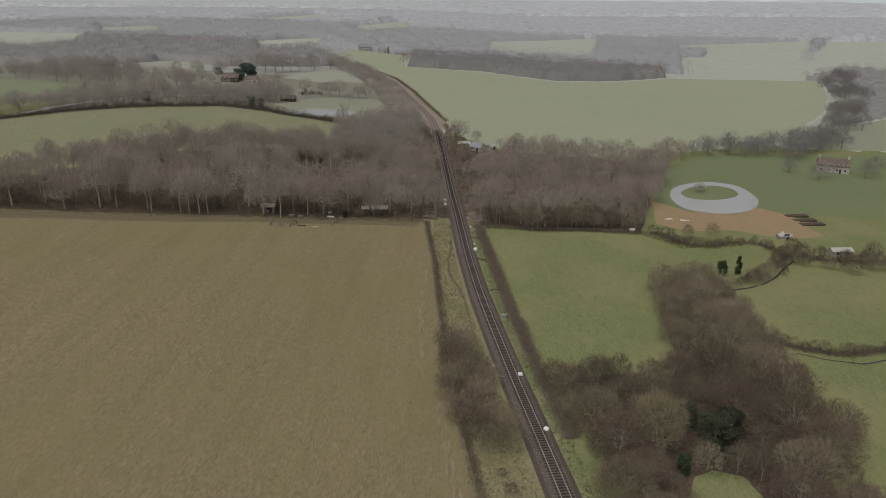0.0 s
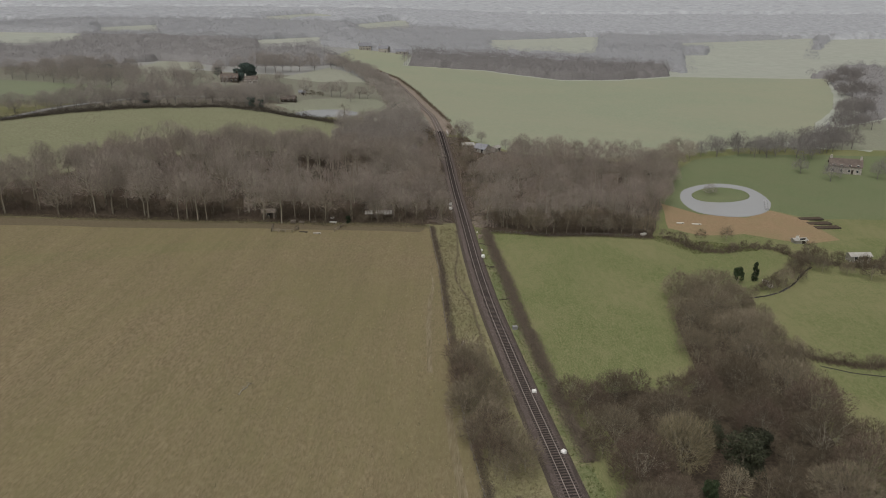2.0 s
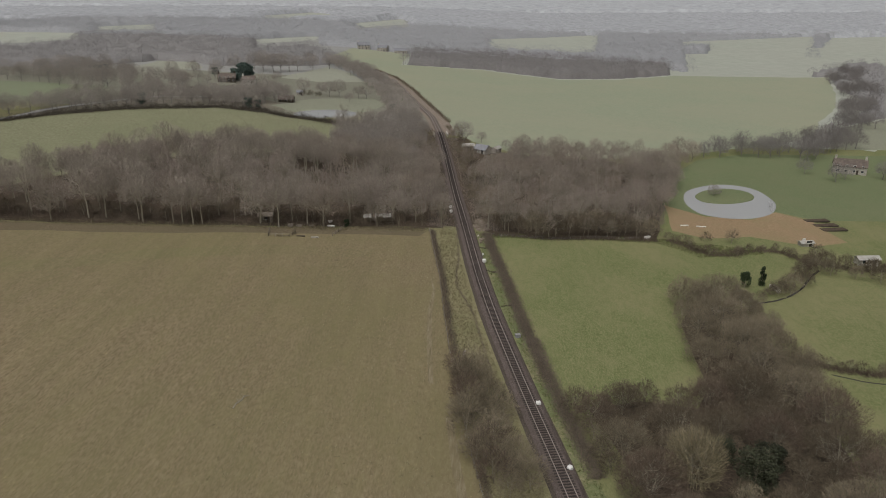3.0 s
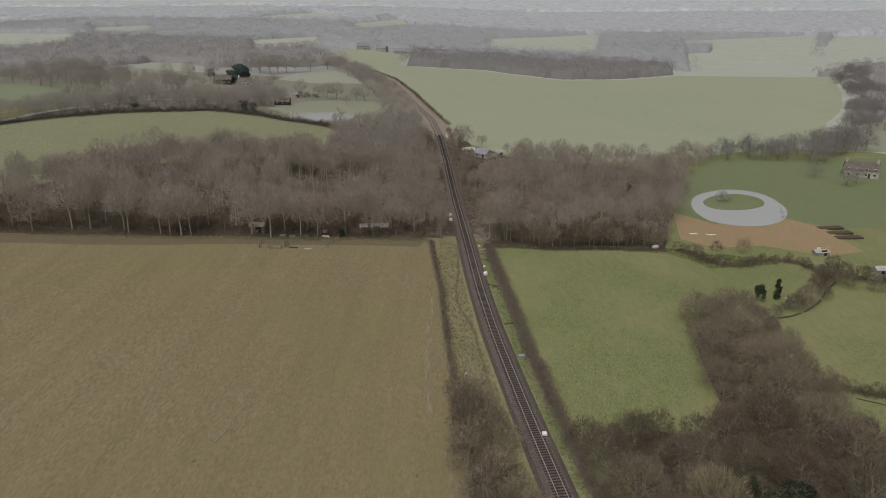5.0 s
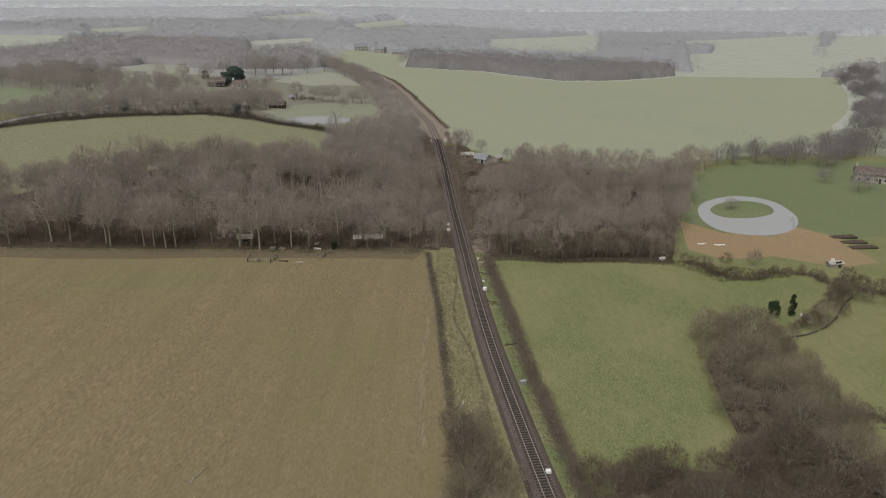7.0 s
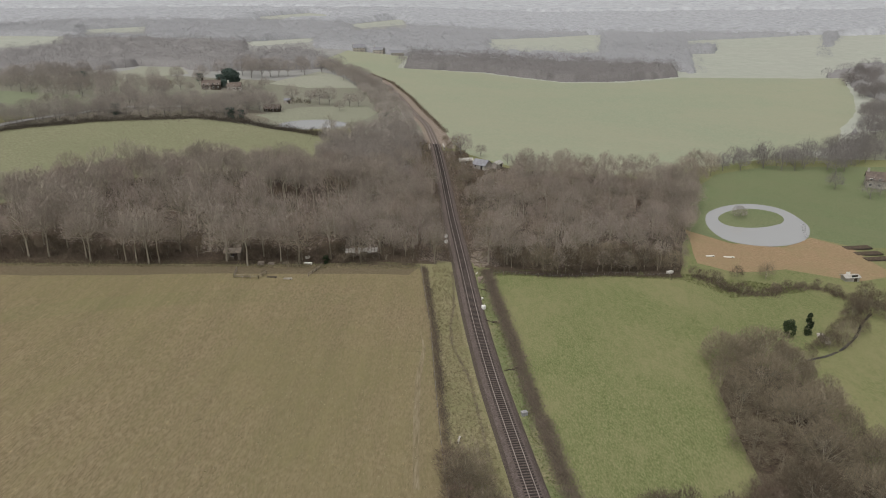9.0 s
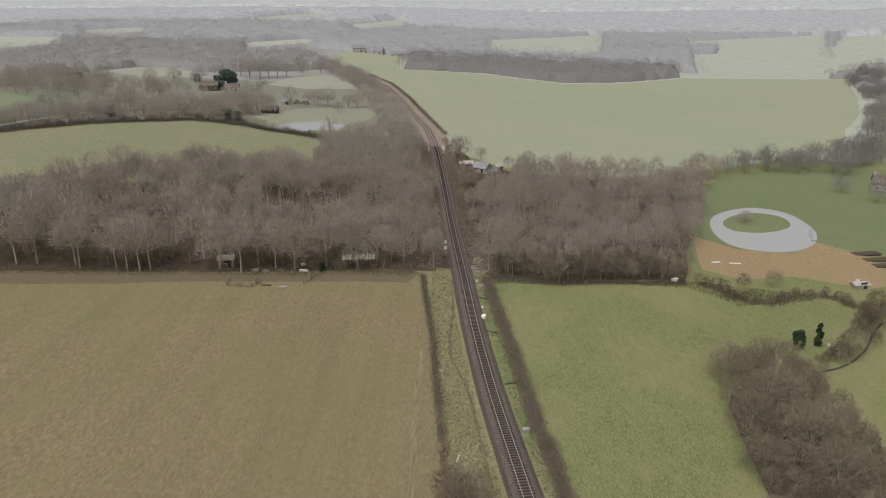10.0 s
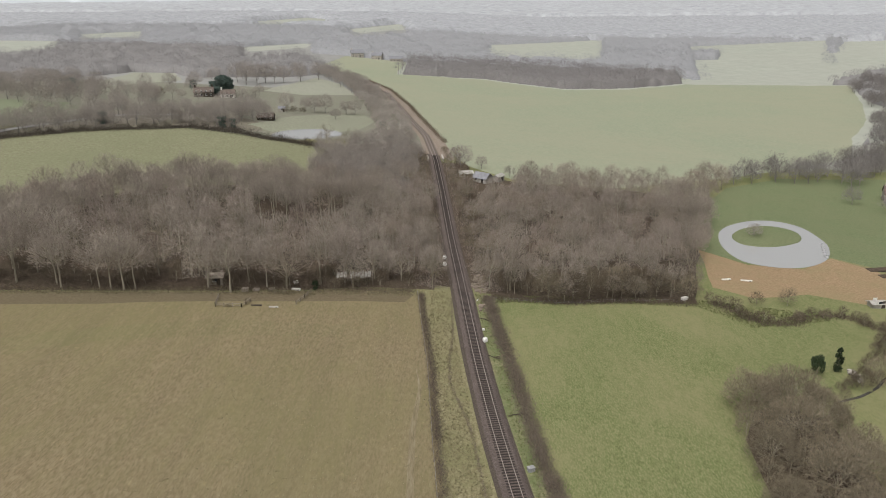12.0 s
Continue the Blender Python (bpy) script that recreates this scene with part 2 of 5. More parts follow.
M_GLASS, _n, _l, _b = material("dark_window_glass", 0.05, 0, 0.5)
_b.inputs["Base Color"].default_value = (0.03, 0.035, 0.04, 1)
M_WATER, _n, _l, _b = material("sky_paled_water", 0.04, 0, 1.0)
# pale base colour stands in for part of the mirrored sky's brightness
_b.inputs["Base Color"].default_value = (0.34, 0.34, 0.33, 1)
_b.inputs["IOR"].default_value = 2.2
bumped(_n, _l, _b, noise_at(_n, _l, 1.2, 3), 0.02, 0.05)
M_BROOK, _n, _l, _b = material("brook_water", 0.08, 0, 0.5)
_b.inputs["Base Color"].default_value = (0.06, 0.055, 0.045, 1)


# ---- shape of the land ----
TRACK_Y = [-400, 60, 106.8, 142, 180, 208, 248, 290, 355, 405, 462, 510, 585, 665, 715, 760, 800]
TRACK_X = [96, 23.2, 16, 9.9, 3.9, 0.4, -3.6, -8, -14, -19, -27, -39, -56, -76, -98, -130, -170]
_ty = np.arange(-400, 801, 4.0)
_tx = np.interp(_ty, TRACK_Y, TRACK_X)
for _ in range(6):
    _tx[1:-1] = (_tx[:-2] + 2 * _tx[1:-1] + _tx[2:]) / 4


def track_x(y):
    return float(np.interp(y, _ty, _tx))


def land(x, y):
    """Height of the ground: a valley side that falls from the meadows to the stream."""
    u = x - track_x(min(y, 700))
    side = -16 * math.tanh(0.07 * u / 16)
    ease = min(1, max(0, (abs(u) - 5) / 12))
    far = min(1, max(0, (y - 1000) / 1600))
    small = 0.35 * ease * noise.noise((x * 0.035, y * 0.035, 3.1)) + 0.12 * ease * noise.noise((x * 0.15, y * 0.15, 7.7))
    z = side * (1 - 0.6 * far) + small
    for px, py, rx, ry, pz in ((99, 311, 24, 32, -7.3), (-87, 445, 24, 18, 4.2)):
        level = min(1, max(0, (1.45 - math.hypot((x - px) / rx, (y - py) / ry)) / 0.5))
        z += (pz - z) * level * level * (3 - 2 * level)
    return z


# ---- mesh helpers ----
class Geo:
    """Collects vertices and faces for one mesh."""

    def __init__(self):
        self.v, self.f, self.count = [], [], 0

    def add(self, verts, faces):
        verts = np.asarray(verts, float).reshape(-1, 3)
        self.v.append(verts)
        self.f.extend([tuple(i + self.count for i in f) for f in faces])
        self.count += len(verts)
        return self

    def tube(self, pts, radii, sides=5, cap=True):
        pts = np.asarray(pts, float)
        along = np.gradient(pts, axis=0)
        along /= np.linalg.norm(along, axis=1)[:, None] + 1e-9
        ref = np.array([1.0, 0, 0]) if abs(along[0][0]) < 0.8 else np.array([0, 1.0, 0])
        a = np.cross(along, ref)
        a /= np.linalg.norm(a, axis=1)[:, None] + 1e-9
        b = np.cross(along, a)
        ang = np.arange(sides) * 2 * np.pi / sides
        ring = (np.cos(ang)[None, :, None] * a[:, None] + np.sin(ang)[None, :, None] * b[:, None]) * np.asarray(radii)[:, None, None] + pts[:, None]
        faces = [(i * sides + j, i * sides + (j + 1) % sides, (i + 1) * sides + (j + 1) % sides, (i + 1) * sides + j)
                 for i in range(len(pts) - 1) for j in range(sides)]
        if cap:
            faces.append(tuple(range(sides))[::-1])
            faces.append(tuple((len(pts) - 1) * sides + j for j in range(sides)))
        return self.add(ring.reshape(-1, 3), faces)

    def box(self, size, m=Matrix(), bevel=0.0):
        """A box with its lower face centred on the origin of m, its upper edges drawn in by bevel."""
        x, y, z = size[0] / 2, size[1] / 2, size[2]
        e = bevel
        low = [(-x, -y, 0), (x, -y, 0), (x, y, 0), (-x, y, 0)]
        if e:
            mid = [(a, b, z - e) for a, b, _ in low]
            top = [(-x + e, -y + e, z), (x - e, -y + e, z), (x - e, y - e, z), (-x + e, y - e, z)]
            rings = [low, mid, top]
        else:
            rings = [low, [(a, b, z) for a, b, _ in low]]
        verts = [tuple(m @ Vector(p)) for r in rings for p in r]
        faces = [(3, 2, 1, 0)]
        for k in range(len(rings) - 1):
            faces += [(4 * k + j, 4 * k + (j + 1) % 4, 4 * k + 4 + (j + 1) % 4, 4 * k + 4 + j) for j in range(4)]
        faces.append(tuple(4 * (len(rings) - 1) + j for j in range(4)))
        return self.add(verts, faces)

    def blades(self, base, way, length, width, rng, facing=None, jitter=0.15):
        """Thin tapering twigs, one triangle each; facing: the way their flat sides turn."""
        base, way = np.asarray(base), np.asarray(way)
        n = len(base)
        way = way / (np.linalg.norm(way, axis=1)[:, None] + 1e-9)
        across = np.cross(way, rng.normal(size=(n, 3)) if facing is None else facing + rng.normal(size=(n, 3)) * jitter)
        across /= np.linalg.norm(across, axis=1)[:, None] + 1e-9
        half = across * (np.asarray(width) / 2).reshape(-1, 1)
        verts = np.stack([base - half, base + half, base + way * np.asarray(length).reshape(-1, 1)], 1).reshape(-1, 3)
        self.v.append(verts)
        k = self.count + 3 * np.arange(n)
        self.f.extend(zip(k.tolist(), (k + 1).tolist(), (k + 2).tolist()))
        self.count += 3 * n
        return self

    def leaves(self, centre, size, rng):
        """Small four-cornered leaf sprays, turned at random."""
        n = len(centre)
        a, b = rng.normal(size=(n, 3)), rng.normal(size=(n, 3))
        a /= np.linalg.norm(a, axis=1)[:, None]
        b = np.cross(a, b)
        b /= np.linalg.norm(b, axis=1)[:, None] + 1e-9
        s = np.asarray(size).reshape(-1, 1)
        verts = np.stack([centre - a * s, centre + b * s * 0.5, centre + a * s, centre - b * s * 0.5], 1).reshape(-1, 3)
        self.v.append(verts)
        k = (self.count + 4 * np.arange(n)).tolist()
        self.f.extend([(i, i + 1, i + 2, i + 3) for i in k])
        self.count += 4 * n
        return self

    def mesh(self, name, *mats):
        me = bpy.data.meshes.new(name)
        me.from_pydata(np.concatenate(self.v).tolist() if self.v else [], [], self.f)
        for m in mats:
            me.materials.append(m)
        return me


def part(name, geo, mat, parent, label=""):
    ob = new(name, geo.mesh(name, mat) if isinstance(geo, Geo) else geo)
    ob.parent = parent
    return tagged(ob, label)


def thing(name, label, category, group="", kind=""):
    return tagged(new(name), label, category, group, kind)


def at_land(x, y, turn=0.0, size=1.0, lift=0.0):
    return Matrix.Translation((x, y, land(x, y) + lift)) @ Matrix.Rotation(radians(turn), 4, "Z") @ Matrix.Scale(size, 4)


def inside(p, poly):
    x, y = p
    hit = False
    for (x0, y0), (x1, y1) in zip(poly, poly[1:] + poly[:1]):
        if (y0 > y) != (y1 > y) and x < (x1 - x0) * (y - y0) / (y1 - y0) + x0:
            hit = not hit
    return hit


def scatter(poly, gap, rng, tries=40, most=100000):
    """Points in a polygon, no two nearer than gap."""
    xs, ys = [p[0] for p in poly], [p[1] for p in poly]
    cells, out = {}, []
    area = (max(xs) - min(xs)) * (max(ys) - min(ys))
    for _ in range(int(area / gap**2 * tries / 8) + 20):
        p = (rng.uniform(min(xs), max(xs)), rng.uniform(min(ys), max(ys)))
        c = (int(p[0] // gap), int(p[1] // gap))
        near = [q for i in (-1, 0, 1) for j in (-1, 0, 1) for q in cells.get((c[0] + i, c[1] + j), ())]
        if all((p[0] - q[0]) ** 2 + (p[1] - q[1]) ** 2 > gap**2 for q in near) and inside(p, poly):
            cells.setdefault(c, []).append(p)
            out.append(p)
            if len(out) >= most:
                break
    return out


def along(line, step):
    """Points every step metres along a line, with the heading."""
    pts = np.asarray(line, float)
    seg = np.linalg.norm(np.diff(pts, axis=0), axis=1)
    total = np.r_[0, np.cumsum(seg)]
    for s in np.arange(0, total[-1], step):
        x, y = np.interp(s, total, pts[:, 0]), np.interp(s, total, pts[:, 1])
        k = min(np.searchsorted(total, s, "right") - 1, len(seg) - 1)
        d = (pts[k + 1] - pts[k]) / seg[k]
        yield float(x), float(y), float(d[0]), float(d[1])


# ---- ground: one sheet, its fields bounded by hedges and fences ----
FENCE_LEFT = [(-14, 242), (-12, 226), (-9, 203), (-6.5, 176), (-3.5, 148), (0.5, 120), (4, 100), (12, 60), (20, 0)]
HEDGE_RIGHT = [(3, 243), (5.5, 222), (8, 203), (10.8, 178), (14, 155), (16.5, 138)]
LEFT_FIELD = [(-420, 190), (-200, 216), (-145, 223), (-111, 226), (-88, 230), (-65, 234), (-42, 239), (-28, 243), *FENCE_LEFT, (28, -60), (-420, -60)]
WOOD_LEFT = [(-260, 214), (-145, 224), (-111, 227), (-88, 231), (-65, 235), (-42, 240), (-28, 244), (-11, 246), (-11, 290), (-18, 350), (-24, 400),
             (-34, 442), (-52, 436), (-70, 405), (-68, 365), (-62, 340), (-83, 338), (-109, 330), (-126, 316), (-142, 298), (-160, 262), (-260, 236)]
WOOD_RIGHT = [(3, 246), (22, 243), (38, 248), (58, 251), (62, 262), (66, 280), (74, 300), (84, 330), (84, 362), (60, 370), (20, 370), (-2, 380), (-8, 360), (-3, 300)]
CLUMP = [(17, 140), (29, 145), (42, 144), (47, 154), (48, 168), (50, 188), (56, 201), (63, 204), (71, 199), (72, 170), (71, 153), (68, 130), (65, 112),
         (62, 94), (50, 94), (38, 94), (27, 94), (22, 118)]
CLUMP_FLOOR = [(46.5 + (x - 46.5) * 0.86, 150 + (y - 150) * 0.9) for x, y in CLUMP]
MEADOW_BACK = [(-62, 341), (-70, 360), (-71, 402), (-75, 413), (-110, 431), (-148, 442), (-190, 421), (-217, 396), (-235, 366), (-330, 300), (-300, 240), (-160, 263), (-142, 299), (-126, 317), (-109, 331), (-83, 339)]
BIG_FIELD = [(-22, 452), (-34, 505), (-50, 570), (-70, 655), (-95, 720), (-150, 790), (-143, 905), (-75, 880), (-74, 770), (6, 768), (75, 722), (130, 740), (194, 785), (345, 790), (300, 670),
             (264, 588), (224, 522), (196, 462), (150, 428), (110, 402), (60, 372), (20, 372), (-4, 395), (-14, 420)]
LAWN = [(66, 262), (75, 256), (92, 262), (110, 255), (124, 262), (122, 285), (112, 294), (100, 284), (84, 288), (72, 300)]
GARDEN = [(72, 301), (84, 289), (100, 285), (112, 295), (124, 287), (215, 300), (240, 340), (225, 420), (140, 408), (107, 384), (84, 345)]
FIELD_A = [(-275, 625), (-276, 676), (-244, 679), (-223, 635), (-254, 588)]
FIELD_B = [(-152, 601), (-134, 705), (-110, 672), (-87, 609), (-121, 590)]
FIELD_C = [(-122, 462), (-106, 499), (-69, 520), (-58, 497), (-66, 452), (-100, 446)]
FIELD_D = [(-330, 520), (-242, 507), (-215, 473), (-232, 440), (-340, 400)]
FIELD_E = [(-700, 1020), (-508, 993), (-463, 897), (-482, 831), (-700, 800)]
FIELD_F = [(-556, 1137), (-505, 1224), (-453, 1094), (-500, 1056)]
FIELD_G = [(-267, 944), (-210, 1042), (-201, 984), (-246, 894)]
FIELD_H = [(-219, 1356), (-152, 1631), (-129, 1450), (-182, 1296)]
FIELD_I = [(16, 1190), (203, 1360), (159, 1110), (33, 1080)]
FIELD_J = [(318, 1236), (560, 1350), (330, 800), (215, 800)]
FIELD_K = [(231, 505), (300, 560), (300, 440), (191, 430)]
FIELD_L = [(-440, 1560), (-380, 1820), (-300, 1700), (-380, 1500)]
POND = [(81, 299), (84, 289), (94, 283.5), (106, 287), (115, 299), (118, 313), (116, 328), (107, 336), (95, 332), (86, 323), (82, 311)]
ISLAND = [(88, 307), (88, 317), (95, 325), (105, 328), (112, 322), (111, 312), (103, 306), (95, 304.5)]
FLOOD = [(-106, 440), (-102, 455), (-84, 460), (-71, 452), (-67, 440), (-79, 432), (-95, 430)]
CUTTING = [(track_x(v) + 9 - 0.012 * (v - 412), v) for v in range(405, 720, 15)] + [(track_x(v) - 4, v) for v in range(710, 400, -15)]
TRACKBED = [(track_x(v) - 3.2, v) for v in range(-58, 420, 6)] + [(track_x(v) + 2.7, v) for v in range(414, -58, -6)]
GLADE = [(39, 111), (43, 113.5), (47.5, 112.5), (48.5, 106), (47, 92), (36, 92), (36, 104)]
BANK = [(track_x(v) - 2.6, v) for v in range(249, 432, 6)] + [(track_x(v) - 15, v) for v in range(430, 248, -20)]
BANK_TWO = [(track_x(v) + 2.1, v) for v in range(249, 402, 6)] + [(track_x(v) + 14, v) for v in range(400, 248, -20)]
HEADLAND = [(-260, 203), (-200, 207), (-145, 215), (-111, 219), (-88, 223), (-65, 228), (-42, 233), (-18, 236), (-16, 242), (-28, 243.2), (-42, 239.2), (-65, 234.2), (-88, 230.2), (-111, 226.2), (-145, 223.2), (-260, 212)]
VERGE = [(track_x(y) - 3.0, y) for y in range(96, 249, 8)] + FENCE_LEFT[:7]
VERGE_TWO = [(track_x(y) + 2.6, y) for y in range(96, 247, 8)] + HEDGE_RIGHT + [(20, 118), (22, 96)]
SCRUB = [(-226, 390), (-217, 398), (-190, 423), (-148, 444.5), (-120, 441), (-112, 452), (-118, 470), (-150, 500), (-200, 492), (-205, 470), (-221, 440), (-235, 405)]
RUT = [(-12.4, 204), (-11.5, 194), (-11.5, 180), (-10.9, 166), (-9.6, 146), (-8.6, 146), (-9.8, 166), (-10.4, 180), (-10.8, 194)]
RUT_TWO = [(-5.4, 134), (-4.2, 120), (-1.5, 104), (3.6, 80), (5.4, 80), (0.2, 104), (-2.6, 120), (-4.2, 134)]
GREEN_BAND = [(-150, 176), (-112, 186), (-80, 204), (-50, 212), (-30, 214), (-30, 221), (-60, 219), (-90, 208), (-120, 192), (-150, 184)]
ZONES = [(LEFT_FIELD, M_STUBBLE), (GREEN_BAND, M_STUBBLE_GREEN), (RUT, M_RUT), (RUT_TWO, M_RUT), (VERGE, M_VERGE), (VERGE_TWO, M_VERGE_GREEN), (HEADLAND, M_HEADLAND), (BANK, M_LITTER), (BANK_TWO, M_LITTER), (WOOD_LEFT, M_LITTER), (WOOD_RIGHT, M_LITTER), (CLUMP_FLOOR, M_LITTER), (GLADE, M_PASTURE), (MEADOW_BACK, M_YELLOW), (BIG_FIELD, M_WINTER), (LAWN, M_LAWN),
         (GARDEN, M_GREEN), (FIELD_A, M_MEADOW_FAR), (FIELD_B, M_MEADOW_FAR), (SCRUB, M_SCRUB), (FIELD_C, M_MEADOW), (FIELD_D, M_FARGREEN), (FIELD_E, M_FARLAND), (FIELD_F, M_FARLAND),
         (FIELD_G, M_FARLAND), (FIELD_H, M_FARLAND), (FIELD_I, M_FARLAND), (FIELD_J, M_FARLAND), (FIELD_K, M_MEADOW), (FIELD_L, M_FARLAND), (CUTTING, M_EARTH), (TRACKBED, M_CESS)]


def wobbled(poly, step=9.0, amount=0.7):
    """The outline of a field with the small bends of a real boundary."""
    out = []
    for (x0, y0), (x1, y1) in zip(poly, poly[1:] + poly[:1]):
        n = max(1, int(math.hypot(x1 - x0, y1 - y0) / step))
        for k in range(n):
            x, y = x0 + (x1 - x0) * k / n, y0 + (y1 - y0) * k / n
            a = amount * (1 if y < 480 else 3)
            out.append((x + a * noise.noise((x * 0.09, y * 0.09, 1)), y + a * noise.noise((x * 0.09, y * 0.09, 9))))
    return out


def build_ground():
    from mathutils.geometry import delaunay_2d_cdt
    rng = np.random.default_rng(4)
    pts = [(x + rng.uniform(-2, 2), y + rng.uniform(-2, 2)) for x in range(-300, 320, 9) for y in range(-60, 480, 9)]
    pts += [(x + rng.uniform(-9, 9), y + rng.uniform(-9, 9)) for x in range(-900, 901, 45) for y in range(485, 1500, 45)]
    pts += [(x, y) for x in range(-900, 901, 100) for y in range(1510, 2800, 90)]
    pts += [(x, y) for x in range(-4000, 4001, 400) for y in range(-3000, 4401, 400) if abs(x) > 950 or y < -80 or y > 2800]
    # beside the line the ground follows the track closely
    pts += [(track_x(y) + u, y) for y in range(-55, 460, 5) for u in (-4.5, 0.0, 4.0)]
    edges, faces = [], []
    for poly, mat in ZONES:
        ring = wobbled(poly, 9.0, 0.12 if mat is M_CESS else 0.7)
        faces.append(list(range(len(pts), len(pts) + len(ring))))
        pts += ring
    verts, _, tris, _, _, _ = delaunay_2d_cdt([Vector(p) for p in pts], edges, faces, 0, 0.01, True)
    me = bpy.data.meshes.new("ground")
    me.from_pydata([(v.x, v.y, land(v.x, v.y)) for v in verts], [], [tuple(t) for t in tris])
    mats = []
    for m in [M_ROUGH, M_PASTURE, M_FARFLOOR, M_MIDLAND] + [z[1] for z in ZONES]:
        if m not in mats:
            mats.append(m)
    for m in mats:
        me.materials.append(m)
    rings = [(np.array(r), r, m) for r, m in ((wobbled(z[0], 9.0, 0.12 if z[1] is M_CESS else 0.7), z[1]) for z in ZONES)]
    boxes = [(*a.min(0), *a.max(0), r, m) for a, r, m in rings]
    for p in me.polygons:
        c = p.center
        m = None
        for x0, y0, x1, y1, r, zone in boxes:
            if x0 < c.x < x1 and y0 < c.y < y1 and inside((c.x, c.y), r):
                m = zone
        if m:
            pass
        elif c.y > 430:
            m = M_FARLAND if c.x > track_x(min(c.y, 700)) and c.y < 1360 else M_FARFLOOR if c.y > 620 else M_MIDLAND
        else:
            m = M_PASTURE if c.x > track_x(c.y) + 6 else M_ROUGH
        p.material_index = mats.index(m)
        p.use_smooth = True
    return tagged(new("ground", me), "gently falling farmland with stubble, pasture and woodland floor", "ground", "", "structure")


# ground under the far woods, haze painted into its pale grey
M_FARFLOOR = turf("hazy_rough_pasture", (0.227, 0.223, 0.211), (0.252, 0.248, 0.234), (0.277, 0.271, 0.258), (0.244, 0.244, 0.224), 0.1, 0.008, 0, (1, 1, 1), 0.05, 0.5)
build_ground()


def rounded(poly):
    """An outline with its corners cut twice."""
    for _ in range(2):
        poly = [q for a, b in zip(poly, poly[1:] + poly[:1]) for q in ((a[0] * 0.75 + b[0] * 0.25, a[1] * 0.75 + b[1] * 0.25), (a[0] * 0.25 + b[0] * 0.75, a[1] * 0.25 + b[1] * 0.75))]
    return poly


def sheet(name, poly, z, mat, label, category, kind="structure", step=4.0, amount=0.5):
    """A level sheet with a wavy outline, such as standing water."""
    ring = wobbled(rounded(poly), step, amount)
    g = Geo()
    c = (sum(p[0] for p in ring) / len(ring), sum(p[1] for p in ring) / len(ring))
    g.add([(x, y, z) for x, y in ring], [tuple(range(len(ring)))])
    return tagged(new(name, g.mesh(name, mat)), label, category, "", kind)


# ---- bare trees, bushes and evergreens ----
def branching(seed, h, r, bare, limbs, subs, twigs, tw, tl, stems=1, thick=0.016, spray=0.62):
    """Wood (trunk and limbs) and twigs of a leafless tree of height h with a lobed, domed crown of radius r that starts at bare * h;
    spray: the share of the twigs that clothe the dome evenly, the rest sit in bunches on the limbs."""
    rng = np.random.default_rng(seed)
    wood, twig = Geo(), Geo()
    z0 = bare * h
    zc = z0 + 0.42 * (h - z0)
    heart = np.array([0, 0, zc])
    off = Vector(rng.uniform(-50, 50, 3))

    def shell(az, lift, f=1.0):
        flat = math.sqrt(max(0.0, 1 - abs(lift) ** 2.3))
        d = Vector((math.cos(az) * flat, math.sin(az) * flat, lift))
        k = (1 + 0.26 * noise.noise(d * 1.5 + off) + 0.16 * noise.noise(d * 3.4 - off)) * f
        return heart + np.array([d.x * r * k, d.y * r * k, d.z * k * (h - zc if lift > 0 else zc - z0)])

    ends = []
    for s in range(stems):
        az0 = rng.uniform(0, 6.28)
        lean = rng.normal(size=2) * h * 0.02 if stems == 1 else np.array([math.cos(az0), math.sin(az0)]) * r * rng.uniform(0.1, 0.5)
        zs = np.array([0, 0.1, 0.3, 0.5, 0.68]) * h
        zs[0] = -0.6
        path = np.stack([lean[0] * zs / h + rng.normal(size=5) * 0.012 * h, lean[1] * zs / h + rng.normal(size=5) * 0.012 * h, zs], 1)
        path[0, :2] = path[1, :2] = path[1, :2] * 0.6
        wood.tube(path, h * thick * np.array([1.25, 1.0, 0.82, 0.5, 0.15]) / stems**0.4, 6 if stems == 1 else 4)
        for i in range(limbs // stems):
            k = rng.uniform(max(bare * 0.9, 0.1), 0.62)
            base = np.array([np.interp(k * h, zs, path[:, a]) for a in range(3)])
            az, lift = i * 2.4 + rng.uniform(-0.4, 0.4) + s, rng.uniform(-0.3, 0.96)
            tip = shell(az, lift, rng.uniform(0.78, 0.92))
            mid = base * 0.5 + tip * 0.5 + rng.normal(size=3) * 0.025 * h
            mid[2] -= 0.02 * h
            pts = np.stack([base, mid, tip])
            lr = h * thick * 0.42 * (1 - k * 0.5) / stems**0.3
            wood.tube(pts, [lr, lr * 0.62, lr * 0.18], 3, False)
            for j in range(subs):
                f = rng.uniform(0.25, 0.95)
                b0 = base + (tip - base) * f + (mid - (base + tip) / 2) * 4 * f * (1 - f) * 0.8
                goal = shell(az + rng.normal() * 0.5, min(0.98, max(-0.5, lift + rng.normal() * 0.35)), rng.uniform(0.82, 0.98))
                out = (goal - b0) * min(1, 0.3 * h / (np.linalg.norm(goal - b0) + 1e-6))
                wood.blades([b0], [out], [np.linalg.norm(out)], [lr * 0.8], rng)
                ends.append((b0, b0 + out))
    even = int(twigs * spray)
    rest = twigs - even
    dome = np.array([shell(a, b, f) for a, b, f in zip(rng.uniform(0, 6.28, even), rng.uniform(-0.42, 0.99, even), 1 - 0.42 * rng.uniform(0, 1, even) ** 2)])
    pick_ = rng.integers(len(ends), size=rest)
    a, b = np.array([e[0] for e in ends])[pick_], np.array([e[1] for e in ends])[pick_]
    f = (1 - rng.uniform(0, 1, rest) ** 2 * 0.8)[:, None]
    base = np.concatenate([dome, a * (1 - f) + b * f])
